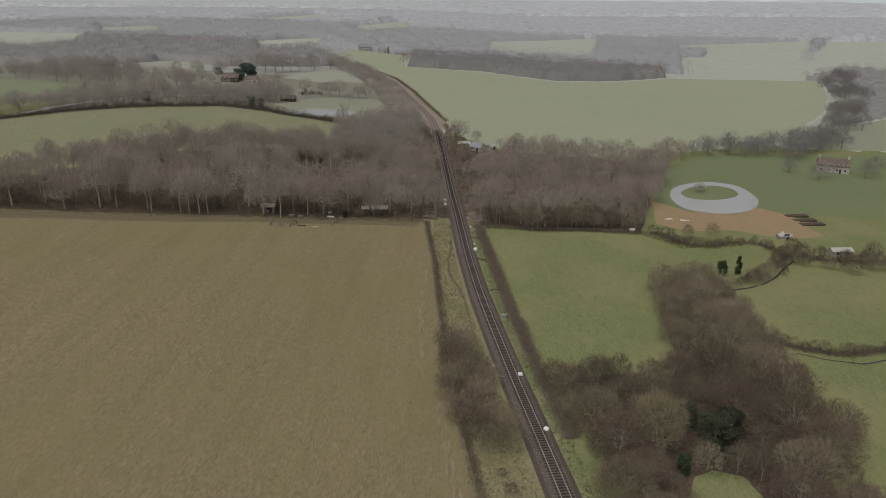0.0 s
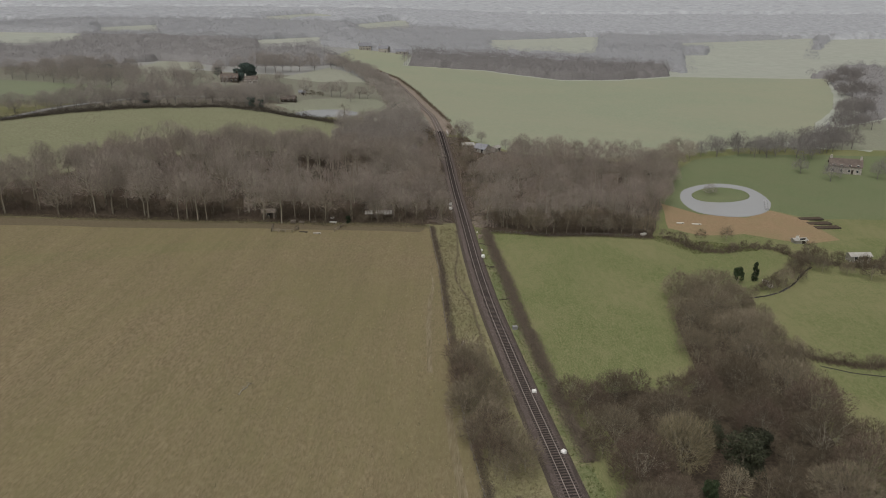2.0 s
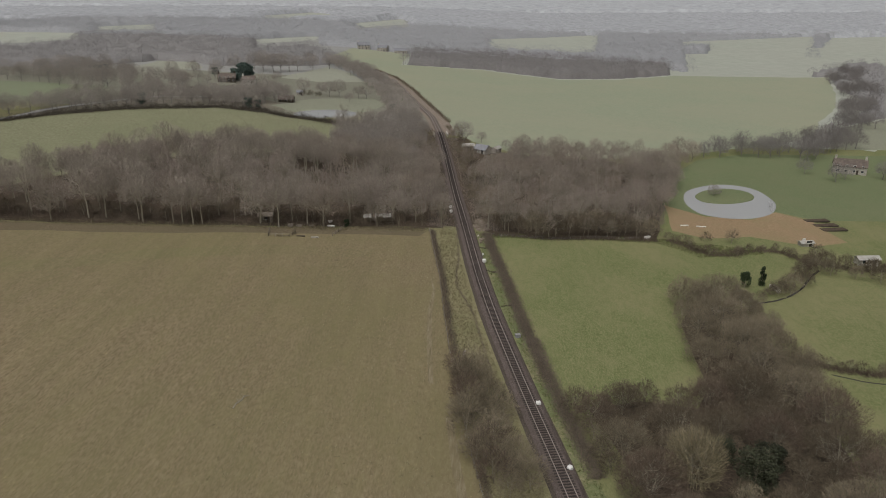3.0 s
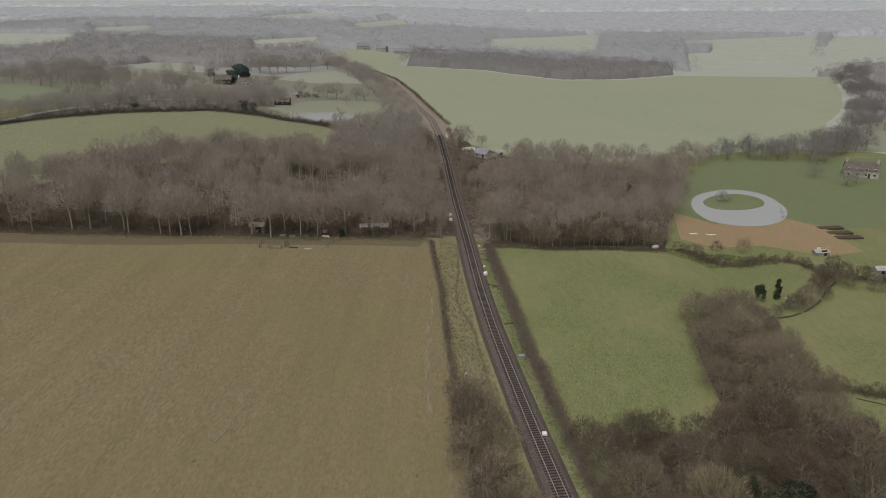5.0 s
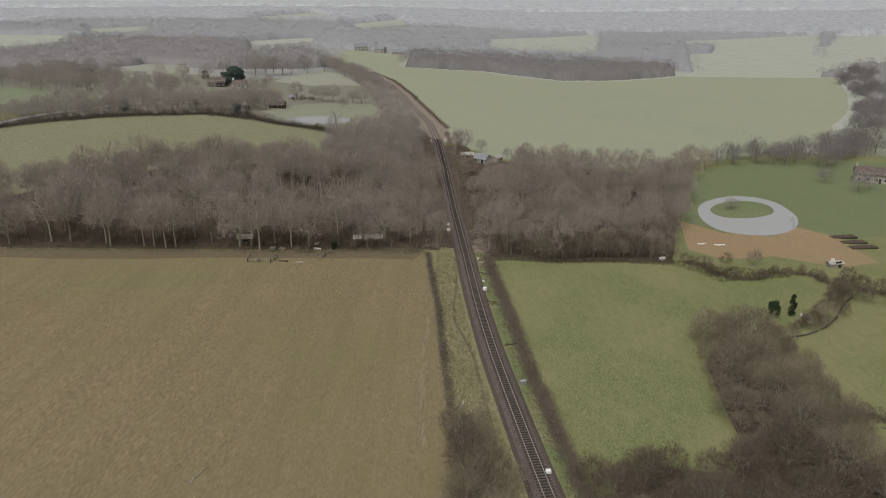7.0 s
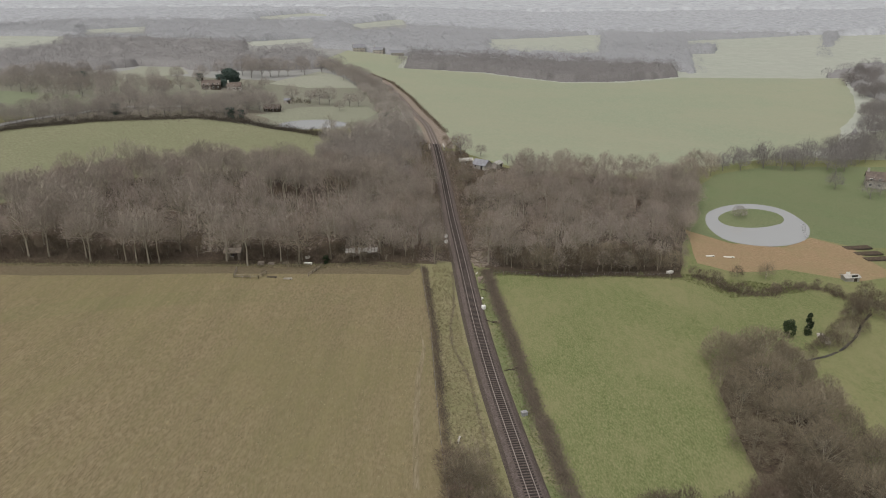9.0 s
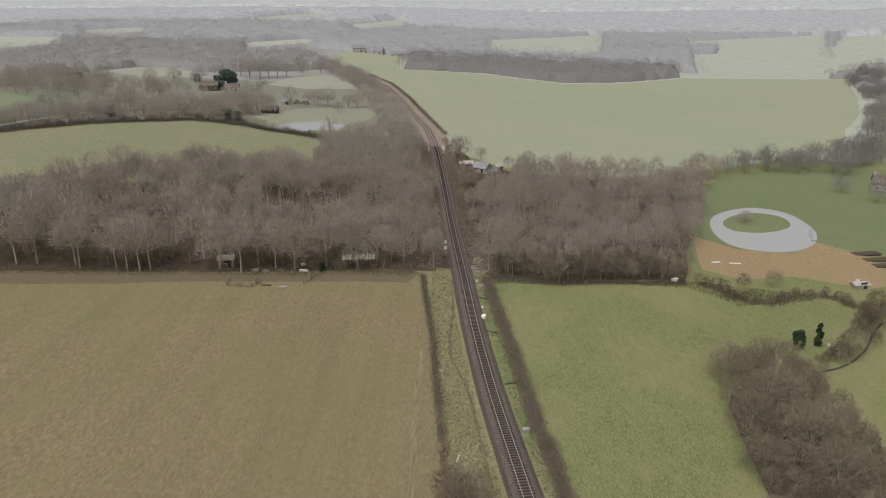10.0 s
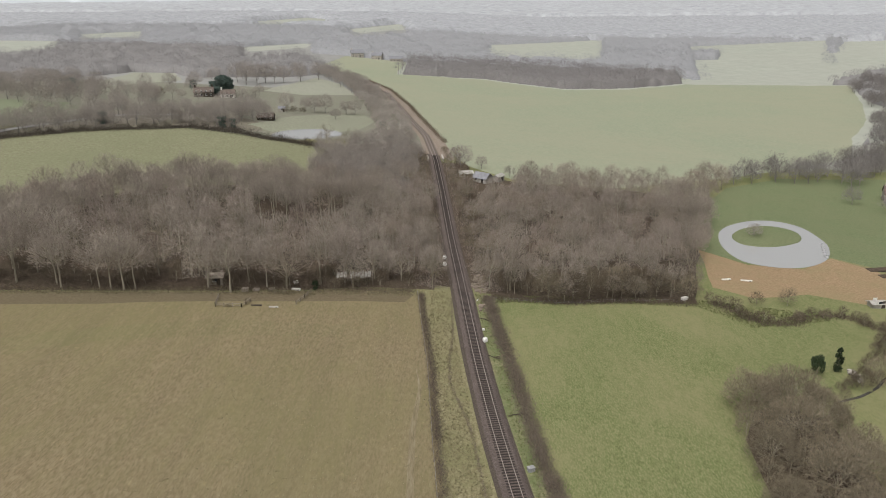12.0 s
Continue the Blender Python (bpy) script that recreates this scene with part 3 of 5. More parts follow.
    radial = (base - heart * (1, 1, 0.8)) / np.array([r, r, h - zc])
    radial /= np.linalg.norm(radial, axis=1)[:, None] + 1e-6
    way = radial * 0.62 + rng.normal(size=(twigs, 3)) * 0.34 + np.array([0, 0, 0.26])
    twig.blades(base - way * tl * 0.4, way, tl * rng.uniform(0.5, 1.2, twigs), tw * rng.uniform(0.6, 1.4, twigs), rng, radial + np.array([0, 0, 0.35]), 0.2)
    return wood, twig


def tree_model(name, label, category, group, wood, twig, bark, leaf, crown_name="crown"):
    t = thing(name, label, category, group)
    part("trunk", wood, bark, t)
    part(crown_name, twig, leaf, t)
    t.location = (0, 0, -500)
    return t


def leafy(seed, h, r, n, size, shape="round", low=0.12):
    """Wood and leaf sprays of an evergreen: lumps of foliage round a stem."""
    rng = np.random.default_rng(seed)
    wood, leaf = Geo(), Geo()
    wood.tube([(0, 0, -0.5), (0.03 * h, 0, 0.4 * h), (0, 0, 0.85 * h)], [h * 0.025, h * 0.018, h * 0.006], 6)
    lumps, pts = 26, []
    for i in range(lumps):
        k = rng.uniform(low, 0.93)
        if shape == "spire":
            reach = r * min(1, (1 - k) * 2.2) * min(1, k * 5 + 0.4) * rng.uniform(0.3, 0.7)
            lr = r * rng.uniform(0.5, 0.8) * min(1, (1 - k) * 2.2 + 0.15)
        else:
            reach = r * math.sqrt(max(0.05, 1 - ((k - 0.5) / 0.55) ** 2)) * rng.uniform(0.35, 0.85)
            lr = r * rng.uniform(0.25, 0.45)
        az = rng.uniform(0, 2 * np.pi)
        c = np.array([np.cos(az) * reach, np.sin(az) * reach, k * h])
        wood.tube([(0, 0, max(0.1, k - 0.12) * h), c * (0.6, 0.6, 1), c], [h * 0.01, h * 0.006, h * 0.002], 3, False)
        d = rng.normal(size=(n // lumps, 3))
        d /= np.linalg.norm(d, axis=1)[:, None]
        pts.append(c + d * lr * rng.uniform(0.55, 1.05, (n // lumps, 1)) * (1, 1, 1.0 if shape == "spire" else 0.8))
    pts = np.concatenate(pts)
    pts[:, 2] = np.maximum(pts[:, 2], 0.15)
    leaf.leaves(pts, size * rng.uniform(0.6, 1.3, len(pts)), rng)
    return wood, leaf


rng_w = np.random.default_rng(11)
ASH = [tree_model("ash_tree", "leafless ash tree with pale trunk in the wood", "tree", "trees of the wood",
                  *branching(20 + i, 14.5 + i % 3, 5.2 + 0.4 * (i % 2), 0.3, 16, 7, 2800, 0.085, 0.85, thick=0.014), M_BARK_PALE if i % 2 else M_BARK, M_TWIG) for i in range(4)]
OAK = [tree_model("oak_tree", "leafless spreading oak tree with grey bark", "tree", "oaks of the wood",
                  *branching(40 + i, 12 + i, 6.0, 0.16, 18, 7, 3000, 0.085, 0.85, thick=0.019), M_BARK, (M_TWIG, M_TWIG_WARM, M_TWIG)[i]) for i in range(3)]
HEDGE_OAK = [tree_model("hedgerow_oak", "bare hedgerow oak with a wide domed crown", "tree", "hedgerow trees of the far side",
                        *branching(50 + i, 11 + i, 5.8, 0.14, 12, 6, 2300, 0.1, 0.9, thick=0.016), M_TWIG_DARKFAR, M_TWIG_MID) for i in range(3)]
TALL = [tree_model("ash_tree", "tall leafless ash with a long pale bare trunk", "tree", "trees of the wood",
                   *branching(30 + i, 16, 3.6, 0.5, 12, 6, 1700, 0.08, 0.85, thick=0.012), M_BARK_PALE, M_TWIG) for i in range(2)]
BELT_OAK = [tree_model("field_oak", "dark leafless oak in the belt along the field edge", "tree", "belt of oaks",
                       *branching(55 + i, 11 + i, 5.6, 0.1, 12, 6, 1700, 0.12, 0.9, thick=0.018), M_TWIG_DARKFAR, M_TWIG_DARKFAR) for i in range(3)]
BIRCH = [tree_model("birch_tree", "slim leafless birch with reddish twigs", "tree", "birches of the wood",
                    *branching(60 + i, 13 + i, 4.0, 0.2, 13, 6, 2100, 0.08, 0.9, thick=0.012), M_BARK, M_TWIG_RED) for i in range(3)]
WILLOW = [tree_model("willow_tree", "dense leafless sallow tree with fine brown twigs", "tree", "sallows by the field",
                     *branching(80 + i, 7.6 + 0.6 * i, 5.4, 0.02, 33, 8, 7200, 0.06, 0.72, stems=3, thick=0.015), M_BARK, (M_TWIG_SCRUB, M_TWIG_DARK, M_TWIG_SCRUB, M_TWIG_RUST)[i]) for i in range(4)]
SALLOW = [tree_model("sallow_bush", "rounded leafless sallow bush", "bush", "sallow bushes of the hedges",
                     *branching(90 + i, 6.0 + 0.5 * i, 3.6, 0.02, 16, 6, 1700, 0.09, 0.75, stems=2, thick=0.015), M_BARK, (M_TWIG_PALE, M_TWIG_PALE, M_TWIG_SCRUB, M_TWIG_DARK)[i]) for i in range(4)]
THORN = [tree_model("thorn_bush", "tangled leafless hawthorn bush with lichen", "bush", "bushes of the hedges",
                    *branching(100 + i, 3.4 + 0.4 * i, 2.1, 0.03, 8, 4, 700, 0.07, 0.6, stems=2, thick=0.018), M_BARK, M_TWIG_DARK) for i in range(4)]
FEATHER = [tree_model("hazel_bush", "thin upright leafless hazel scrub", "bush", "scrub beside the railway",
                      *branching(120 + i, 4.6 + 0.5 * i, 2.4, 0.03, 8, 5, 1100, 0.055, 0.75, stems=4, thick=0.011), M_BARK, (M_TWIG_SCRUB, M_TWIG_RUST, M_TWIG_SCRUB)[i]) for i in range(3)]
OLIVE = tree_model("goat_willow", "olive-yellow leafless goat willow", "tree", "", *branching(140, 8.0, 3.8, 0.03, 27, 7, 4600, 0.055, 1.0, stems=3), M_BARK, M_TWIG_OLIVE)
HOLLY = [tree_model("holly_tree", "dark evergreen holly tree", "tree", "hollies", *leafy(150 + i, 6 + i, 2.3, 2600, 0.26), M_BARK, M_LEAF) for i in range(2)]
IVIED = [tree_model("ivy_covered_tree", "ivy-covered tree with dull green foliage", "tree", "", *leafy(160 + i, 8.0, 3.8, 5200, 0.22), M_BARK, M_IVY) for i in range(2)]
IVIED_FAR = tree_model("ivy_covered_tree", "ivy-clad tree with grey-green foliage by the lane", "tree", "", *leafy(164, 8.0, 4.0, 2600, 0.32), M_BARK, M_CEDAR)
CYPRESS = tree_model("cypress_tree", "narrow dark green cypress", "tree", "", *leafy(170, 8.0, 1.15, 2600, 0.22, "spire", 0.03), M_BARK, M_LEAF)
CEDAR = tree_model("cedar_tree", "broad dark evergreen beside the cottage", "tree", "", *leafy(175, 13, 8.0, 8000, 0.6, "round", 0.2), M_BARK, M_CEDAR)
DEAD = tree_model("dead_oak", "bare stag-headed oak with stout forked limbs", "tree", "", *branching(180, 11, 5.0, 0.2, 14, 4, 260, 0.08, 1.0, thick=0.03), M_BARK, M_BARK)
MODELS = [*ASH, *TALL, *OAK, *HEDGE_OAK, *BELT_OAK, *BIRCH, *WILLOW, *SALLOW, *THORN, *FEATHER, OLIVE, *HOLLY, *IVIED, CYPRESS, CEDAR, DEAD, IVIED_FAR]
PLANTED = []


def plant(model, x, y, size=1.0, turn=None, tall=1.0):
    turn = rng_w.uniform(0, 360) if turn is None else turn
    m = Matrix.Translation((x, y, land(x, y) - 0.05)) @ Matrix.Rotation(radians(turn), 4, "Z")
    t = copy_thing(model, m)
    t.scale = (size, size, size * tall)
    PLANTED.append(t)
    return t


def pick(models):
    return models[int(rng_w.integers(len(models)))]


# the wood behind the stubble field: marked pale trunks on its edge, then the rest with a glade
EDGE_TRUNKS = [(-103, 232), (-101, 230.5), (-92, 232), (-89.5, 232), (-86, 231.5), (-83.5, 232.5), (-61, 235), (-53, 240), (-118, 231), (-40, 244)]
for k, (x, y) in enumerate(EDGE_TRUNKS):
    plant(ASH[1 + 2 * (k % 2)], x, y, rng_w.uniform(0.9, 1.05))
GLADE_WOOD = ((-57, 289), (16, 13))
GLADE_TRUNKS = [(-64, 290), (-59, 288), (-56.5, 290), (-54.6, 291), (-68, 290), (-52, 304), (-58, 306), (-47, 303), (-64, 307), (-43, 299), (-71, 300)]
for k, (x, y) in enumerate(GLADE_TRUNKS):
    plant(TALL[k % 2], x, y, rng_w.uniform(0.82, 1.0))
for x, y in scatter(WOOD_LEFT, 6.9, rng_w):
    if math.hypot((x - GLADE_WOOD[0][0]) / GLADE_WOOD[1][0], (y - GLADE_WOOD[0][1]) / GLADE_WOOD[1][1]) < 1 or any(math.hypot(x - a, y - b) < 4.5 for a, b in EDGE_TRUNKS) or x < -215:
        continue
    if abs(x - track_x(y)) < 7:
        continue
    kind = rng_w.uniform()
    low = 0.72 if y > 325 and x > -72 else 0.8 if x > -34 else 1.0
    plant(pick(HEDGE_OAK if y > 355 else ASH if kind < 0.4 else OAK if kind < 0.78 else BIRCH), x, y, low * rng_w.uniform(0.74, 1.08))
for x, y in scatter([(-150, 227), (-16, 244), (-16, 254), (-150, 238)], 4.2, rng_w):
    plant(pick(THORN), x, y, rng_w.uniform(0.6, 1.25))

for x, y in scatter([(-150, 258), (-138, 292), (-124, 310), (-108, 322), (-83, 330), (-62, 332), (-62, 318), (-83, 315), (-108, 305), (-124, 292), (-140, 262)], 4.6, rng_w):
    plant(pick(BIRCH if rng_w.uniform() < 0.5 else ASH), x, y, rng_w.uniform(0.7, 0.95))
for x, y in scatter([(-36, 250), (-12, 250), (-16, 330), (-40, 336), (-42, 300)], 6.4, rng_w):
    if track_x(y) - x > 6:
        plant(pick(BIRCH if rng_w.uniform() < 0.4 else OAK), x, y, rng_w.uniform(0.55, 0.78))
for x, y in scatter([(-62, 335), (-26, 330), (-33, 400), (-40, 436), (-64, 405)], 6.2, rng_w):
    if track_x(y) - x > 9:
        plant(pick(HEDGE_OAK if y > 350 or rng_w.uniform() < 0.5 else OAK), x, y, rng_w.uniform(0.55, 0.78))
for x, y in scatter([(track_x(v) - u, v) for v, u in ((425, 6), (500, 5.5), (570, 5.5), (640, 6), (640, 26), (570, 24), (500, 22), (430, 24))], 4.8, rng_w):
    plant(pick(SALLOW[:2]), x, y, rng_w.uniform(0.6, 1.1))

# the wood on the other side of the line
for x, y in scatter(WOOD_RIGHT, 5.8, rng_w):
    if x - track_x(y) < 8.5 or (y > 340 and x < 15):
        continue
    kind = rng_w.uniform()
    near = 0.62 if y < 262 or x - track_x(y) < 16 else 0.8
    plant(pick(OAK if kind < 0.5 else ASH if kind < 0.75 else BIRCH), x, y, near * rng_w.uniform(0.8, 1.1))
for x, y in scatter([(6, 246), (22, 244), (38, 249), (58, 252), (60, 259), (38, 257), (22, 252), (8, 254)], 3.6, rng_w):
    plant(pick(SALLOW[2:]), x, y, rng_w.uniform(0.75, 1.15))
plant(ASH[1], 9, 250, 0.95)
plant(ASH[3], 3.5, 249, 0.8)

# sallows and thorns in the wet corner: the large domes first, then lower growth between them
DOMES = [(27, 140, 0.8), (20.8, 135, 0.72), (35.6, 133, 0.95), (24.5, 125, 0.95), (26.5, 114, 1.0), (43.5, 134, 0.85), (43.5, 143, 0.8), (52.5, 148, 1.05), (62, 147, 1.15), (59.5, 160, 1.0),
         (58.5, 186, 1.1), (59, 170, 1.05), (60.5, 126, 1.15), (57.5, 112, 1.05), (63.5, 137, 1.1), (26, 103, 0.95), (63.5, 118, 1.05), (53.5, 195.5, 0.95), (62.5, 198, 1.15), (51, 177, 0.85),
         (49, 164, 0.8), (66, 191, 0.9), (66, 176, 0.95), (67, 158, 0.85), (60, 98, 1.0), (30, 95, 0.9), (53, 104, 0.85), (53, 95, 0.95), (35, 126, 0.85), (51, 130, 0.9), (53, 138, 0.8), (30, 108, 0.7), (69, 128, 0.9)]
for k, (x, y, size) in enumerate(DOMES):
    plant(WILLOW[(0, 2)[k % 2] if y > 150 else (1, 3, 1, 0, 3)[k % 5]], x, y, size)
for x, y in scatter(CLUMP, 3.7, rng_w):
    if inside((x, y), GLADE) or any(math.hypot(x - a, y - b) < 2.6 for a, b, _ in DOMES) or math.hypot(x - 46, y - 120) < 5 or math.hypot(x - 34, y - 119) < 5:
        continue
    plant(SALLOW[2] if y > 150 else SALLOW[3], x, y, rng_w.uniform(0.5, 0.8))
plant(OLIVE, 34.5, 119, 1.3)
for k, (x, y) in enumerate(((44.5, 119.5), (47.5, 123.5), (41.5, 127))):
    plant(IVIED[k % 2], x, y, (0.95, 0.8, 0.6)[k])
plant(SALLOW[2], 41.5, 113.5, 0.75)
plant(SALLOW[3], 57, 105, 0.8)
plant(HOLLY[0], 37, 112, 0.6)
plant(HOLLY[1], 74, 213.3, 0.72)
plant(CYPRESS, 79.5, 215.6, 0.8)
plant(HOLLY[0], 68.6, 181.8, 0.45)
plant(FEATHER[2], 82.5, 252, 0.95)
plant(THORN[1], 74, 251, 1.0)

# scrub between fence and line
for x, y in scatter([(-4.0, 152), (1, 151), (6, 134), (10, 112), (4, 112), (-1.5, 122), (-4, 140)], 3.0, rng_w):
    if track_x(y) - x > 5:
        plant(pick(FEATHER), x, y, rng_w.uniform(0.9, 1.35))
for x, y, size in ((-2.5, 149, 0.75), (1.2, 146, 0.7), (-2, 145, 0.9), (2, 139, 0.85), (-1, 133, 1.0), (3, 126, 0.95), (0, 122, 0.85), (5, 118, 0.8)):
    plant(SALLOW[2], x, y, size)
for x, y in scatter([(8, 108), (13, 96), (16, 82), (12, 82), (8, 96), (4, 108)], 3.8, rng_w):
    if track_x(y) - x > 5:
        plant(pick(THORN), x, y, rng_w.uniform(0.3, 0.6))

for side in (-1, 1):
    for x, y in scatter([(track_x(v) + side * u, v) for v, u in ((252, 5), (300, 4.5), (350, 4.5), (400, 5), (425, 5), (425, 13), (350, 13), (252, 13))], 2.8, rng_w):
        plant(pick(FEATHER if rng_w.uniform() < 0.6 else THORN), x, y, rng_w.uniform(0.4, 0.75))

# hedgerows of thorn
HEDGE_STREAM = [(62, 251), (66, 246), (70, 240), (78, 239), (86, 246), (96, 247), (101, 238), (112, 234), (131, 236), (160, 240)]
HEDGE_BROOK = [(71, 202), (77, 206), (84, 214), (90, 222), (96, 230), (102, 236)]
HEDGE_LOW = [(71, 170), (78, 166), (87, 164), (98, 168), (120, 172)]
for line, gap, wide, size in ((HEDGE_STREAM, 2.2, 1.6, 0.75), (HEDGE_BROOK, 2.2, 1.5, 0.7), (HEDGE_LOW, 2.2, 1.0, 0.7)):
    for x, y, dx, dy in along(line, gap):
        o = rng_w.uniform(-wide, wide)
        plant(pick(THORN), x - dy * o, y + dx * o, size * rng_w.uniform(0.6, 1.15))
for x, y in scatter([(93, 222), (101, 224), (112, 222), (140, 224), (150, 238), (120, 243), (106, 242), (98, 234)], 5.0, rng_w):
    if math.hypot(x - 120, y - 239) > 6:
        plant(pick(SALLOW[2:]), x, y, rng_w.uniform(0.55, 0.95))
for x, y in scatter([(78, 205), (96, 226), (104, 236), (100, 226), (84, 204)], 4.0, rng_w):
    plant(pick(SALLOW[2:]), x, y, rng_w.uniform(0.45, 0.8))


def bramble(name, line, width, height, count, mat, label, seed, lean=0.6, size=0.5, stem=0.1):
    """A continuous low hedge of tangled stems along a line."""
    rng = np.random.default_rng(seed)
    g = Geo()
    spots = np.array([(x, y, dx, dy) for x, y, dx, dy in along(line, 0.25)])
    k = rng.integers(len(spots), size=count)
    o = rng.normal(size=count) * width * 0.4
    x, y = spots[k, 0] - spots[k, 3] * o, spots[k, 1] + spots[k, 2] * o
    lump = np.array([0.5 + 0.75 * noise.noise((a * 0.25, b * 0.25, seed)) for a, b in zip(x, y)])
    z = np.array([land(a, b) for a, b in zip(x, y)]) + np.abs(rng.normal(size=count)) * height * 0.35 * lump
    way = rng.normal(size=(count, 3)) * lean + np.array([0, 0, 0.7])
    g.blades(np.stack([x, y, z], 1), way, size * rng.uniform(0.6, 1.5, count) * np.maximum(0.3, 0.5 + lump), np.full(count, stem), rng)
    return tagged(new(name, g.mesh(name, mat)), label, "hedge", "", "stuff")


bramble("hedge", HEDGE_RIGHT + [(18.2, 128), (19.6, 119)], 2.2, 1.6, 46000, M_HEDGE, "low brown bramble hedge along the pasture", 3, 0.6, 0.5, 0.065)
bramble("hedge", FENCE_LEFT[:7], 1.3, 0.9, 20000, M_HEDGE, "thin brown bramble line along the field fence", 4, 0.6, 0.45, 0.06)
bramble("hedge", HEDGE_STREAM, 3.0, 1.6, 14000, M_BRAMBLE, "dark bramble hedge along the stream", 5)
bramble("hedge", HEDGE_LOW, 2.2, 1.4, 9000, M_BRAMBLE, "dark trimmed hedge between pastures", 6)
bramble("hedge", [(-150, 226), (-111, 228.5), (-88, 232.5), (-65, 236.5), (-42, 241.5), (-16, 244)], 3.0, 1.2, 14000, M_BRAMBLE, "dark undergrowth along the edge of the wood", 7)
bramble("hedge", [(4, 244), (22, 244), (38, 248), (58, 250)], 3.0, 1.6, 12000, M_BRAMBLE, "bramble and cut stumps along the edge of the wood", 8)
bramble("undergrowth", [(track_x(v) - 8.5, v) for v in range(247, 430, 8)], 6.0, 1.3, 16000, M_TWIG_RED, "reddish scrub and bramble on the railway bank", 12)
bramble("undergrowth", [(track_x(v) + 7.0, v) for v in range(247, 400, 8)], 5.0, 1.3, 14000, M_TWIG_RED, "reddish scrub and bramble on the railway bank", 13)
bramble("undergrowth", [(-150, 232), (-111, 234), (-88, 238), (-65, 242), (-42, 246), (-16, 250)], 9.0, 1.5, 16000, M_BRAMBLE, "brown brash and bramble under the first trees", 14)


DITCH = [(-6.4, 241), (-5.6, 230), (-5.2, 218), (-5.6, 207), (-5.0, 197), (-2.6, 188), (-0.8, 181), (0.4, 172), (1.4, 164), (3.0, 152)]
bramble("undergrowth", DITCH, 0.5, 0.25, 3600, M_HEDGE, "dark dead grass in the narrow verge ditch", 15, 0.6, 0.3, 0.06)


def tussocks(name, poly, count, mat, label, seed, size=0.35):
    """Grass tufts, each of a few blades."""
    rng = np.random.default_rng(seed)
    g = Geo()
    xs, ys = [p[0] for p in poly], [p[1] for p in poly]
    spots = [p for p in zip(rng.uniform(min(xs), max(xs), count * 3), rng.uniform(min(ys), max(ys), count * 3)) if inside(p, poly)][:count]
    base = np.repeat(np.array([(x, y, land(x, y) - 0.03) for x, y in spots]), 4, 0)
    n = len(base)
    base[:, :2] += rng.normal(size=(n, 2)) * 0.12
    g.blades(base, rng.normal(size=(n, 3)) * 0.55 + np.array([0, 0, 0.8]), size * rng.uniform(0.5, 1.6, n), np.full(n, 0.13), rng)
    return tagged(new(name, g.mesh(name, mat)), label, "grass", "", "stuff")


M_STRAW = twiggy("straw_grass", (0.2, 0.178, 0.105), (0.235, 0.21, 0.128), (0.275, 0.245, 0.155))
M_BLADE = twiggy("green_grass", (0.11, 0.12, 0.05), (0.14, 0.15, 0.065), (0.17, 0.175, 0.08))
tussocks("grass_tufts", [(track_x(y) - u, y) for y, u in ((96, 4), (140, 4), (180, 4), (220, 4), (245, 4), (245, 8.5), (220, 10), (180, 10), (140, 13), (96, 15))], 7000, M_STRAW, "pale straw-coloured tufts of grass on the railway verge", 41)
tussocks("grass_tufts", [(track_x(y) + u, y) for y, u in ((96, 3), (140, 3), (180, 3), (220, 3), (245, 3), (245, 5.5), (220, 5.5), (180, 6.0), (140, 6.0), (96, 6.0))], 3500, M_BLADE, "green tufts of grass beside the ballast", 42)
tussocks("grass_tufts", [(-150, 222), (-111, 225), (-65, 233), (-14, 241), (-14, 245), (-65, 237.5), (-111, 229.5), (-150, 226)], 5000, M_STRAW, "dead grass along the edge of the wood", 43)
tussocks("grass_tufts", [(5, 240), (38, 246), (58, 247), (68, 236), (90, 243), (90, 247), (58, 252), (38, 250), (5, 245)], 4000, M_BLADE, "rank grass along the edge of the pasture", 44)


tussocks("grass_tufts", MEADOW_BACK, 2600, M_HEDGE, "brown tussocks scattered over the yellow meadow", 45, 0.4)
tussocks("grass_tufts", LEFT_FIELD[8:15] + [(-40, 100), (-60, 180)], 2500, M_STRAW, "pale stubble tufts along the field edge", 46, 0.25)

# ---- the railway ----
def strip(offsets, y0, y1, step):
    """A band along the line; offsets are (side, height) from left to right."""
    g = Geo()
    ys = np.arange(y0, y1 + 0.01, step)
    n = len(offsets)
    verts = []
    for y in ys:
        x = track_x(y)
        d = np.array([track_x(y + 1) - track_x(y - 1), 2.0])
        d /= np.linalg.norm(d)
        for u, z in offsets:
            w = 0.12 * noise.noise((u * 3, y * 0.6, 2)) if z < 0.1 else 0
            verts.append((x + d[1] * (u + w * 2), y - d[0] * u, z))
    faces = [(i * n + j, i * n + j + 1, (i + 1) * n + j + 1, (i + 1) * n + j) for i in range(len(ys) - 1) for j in range(n - 1)]
    return g.add(verts, faces)


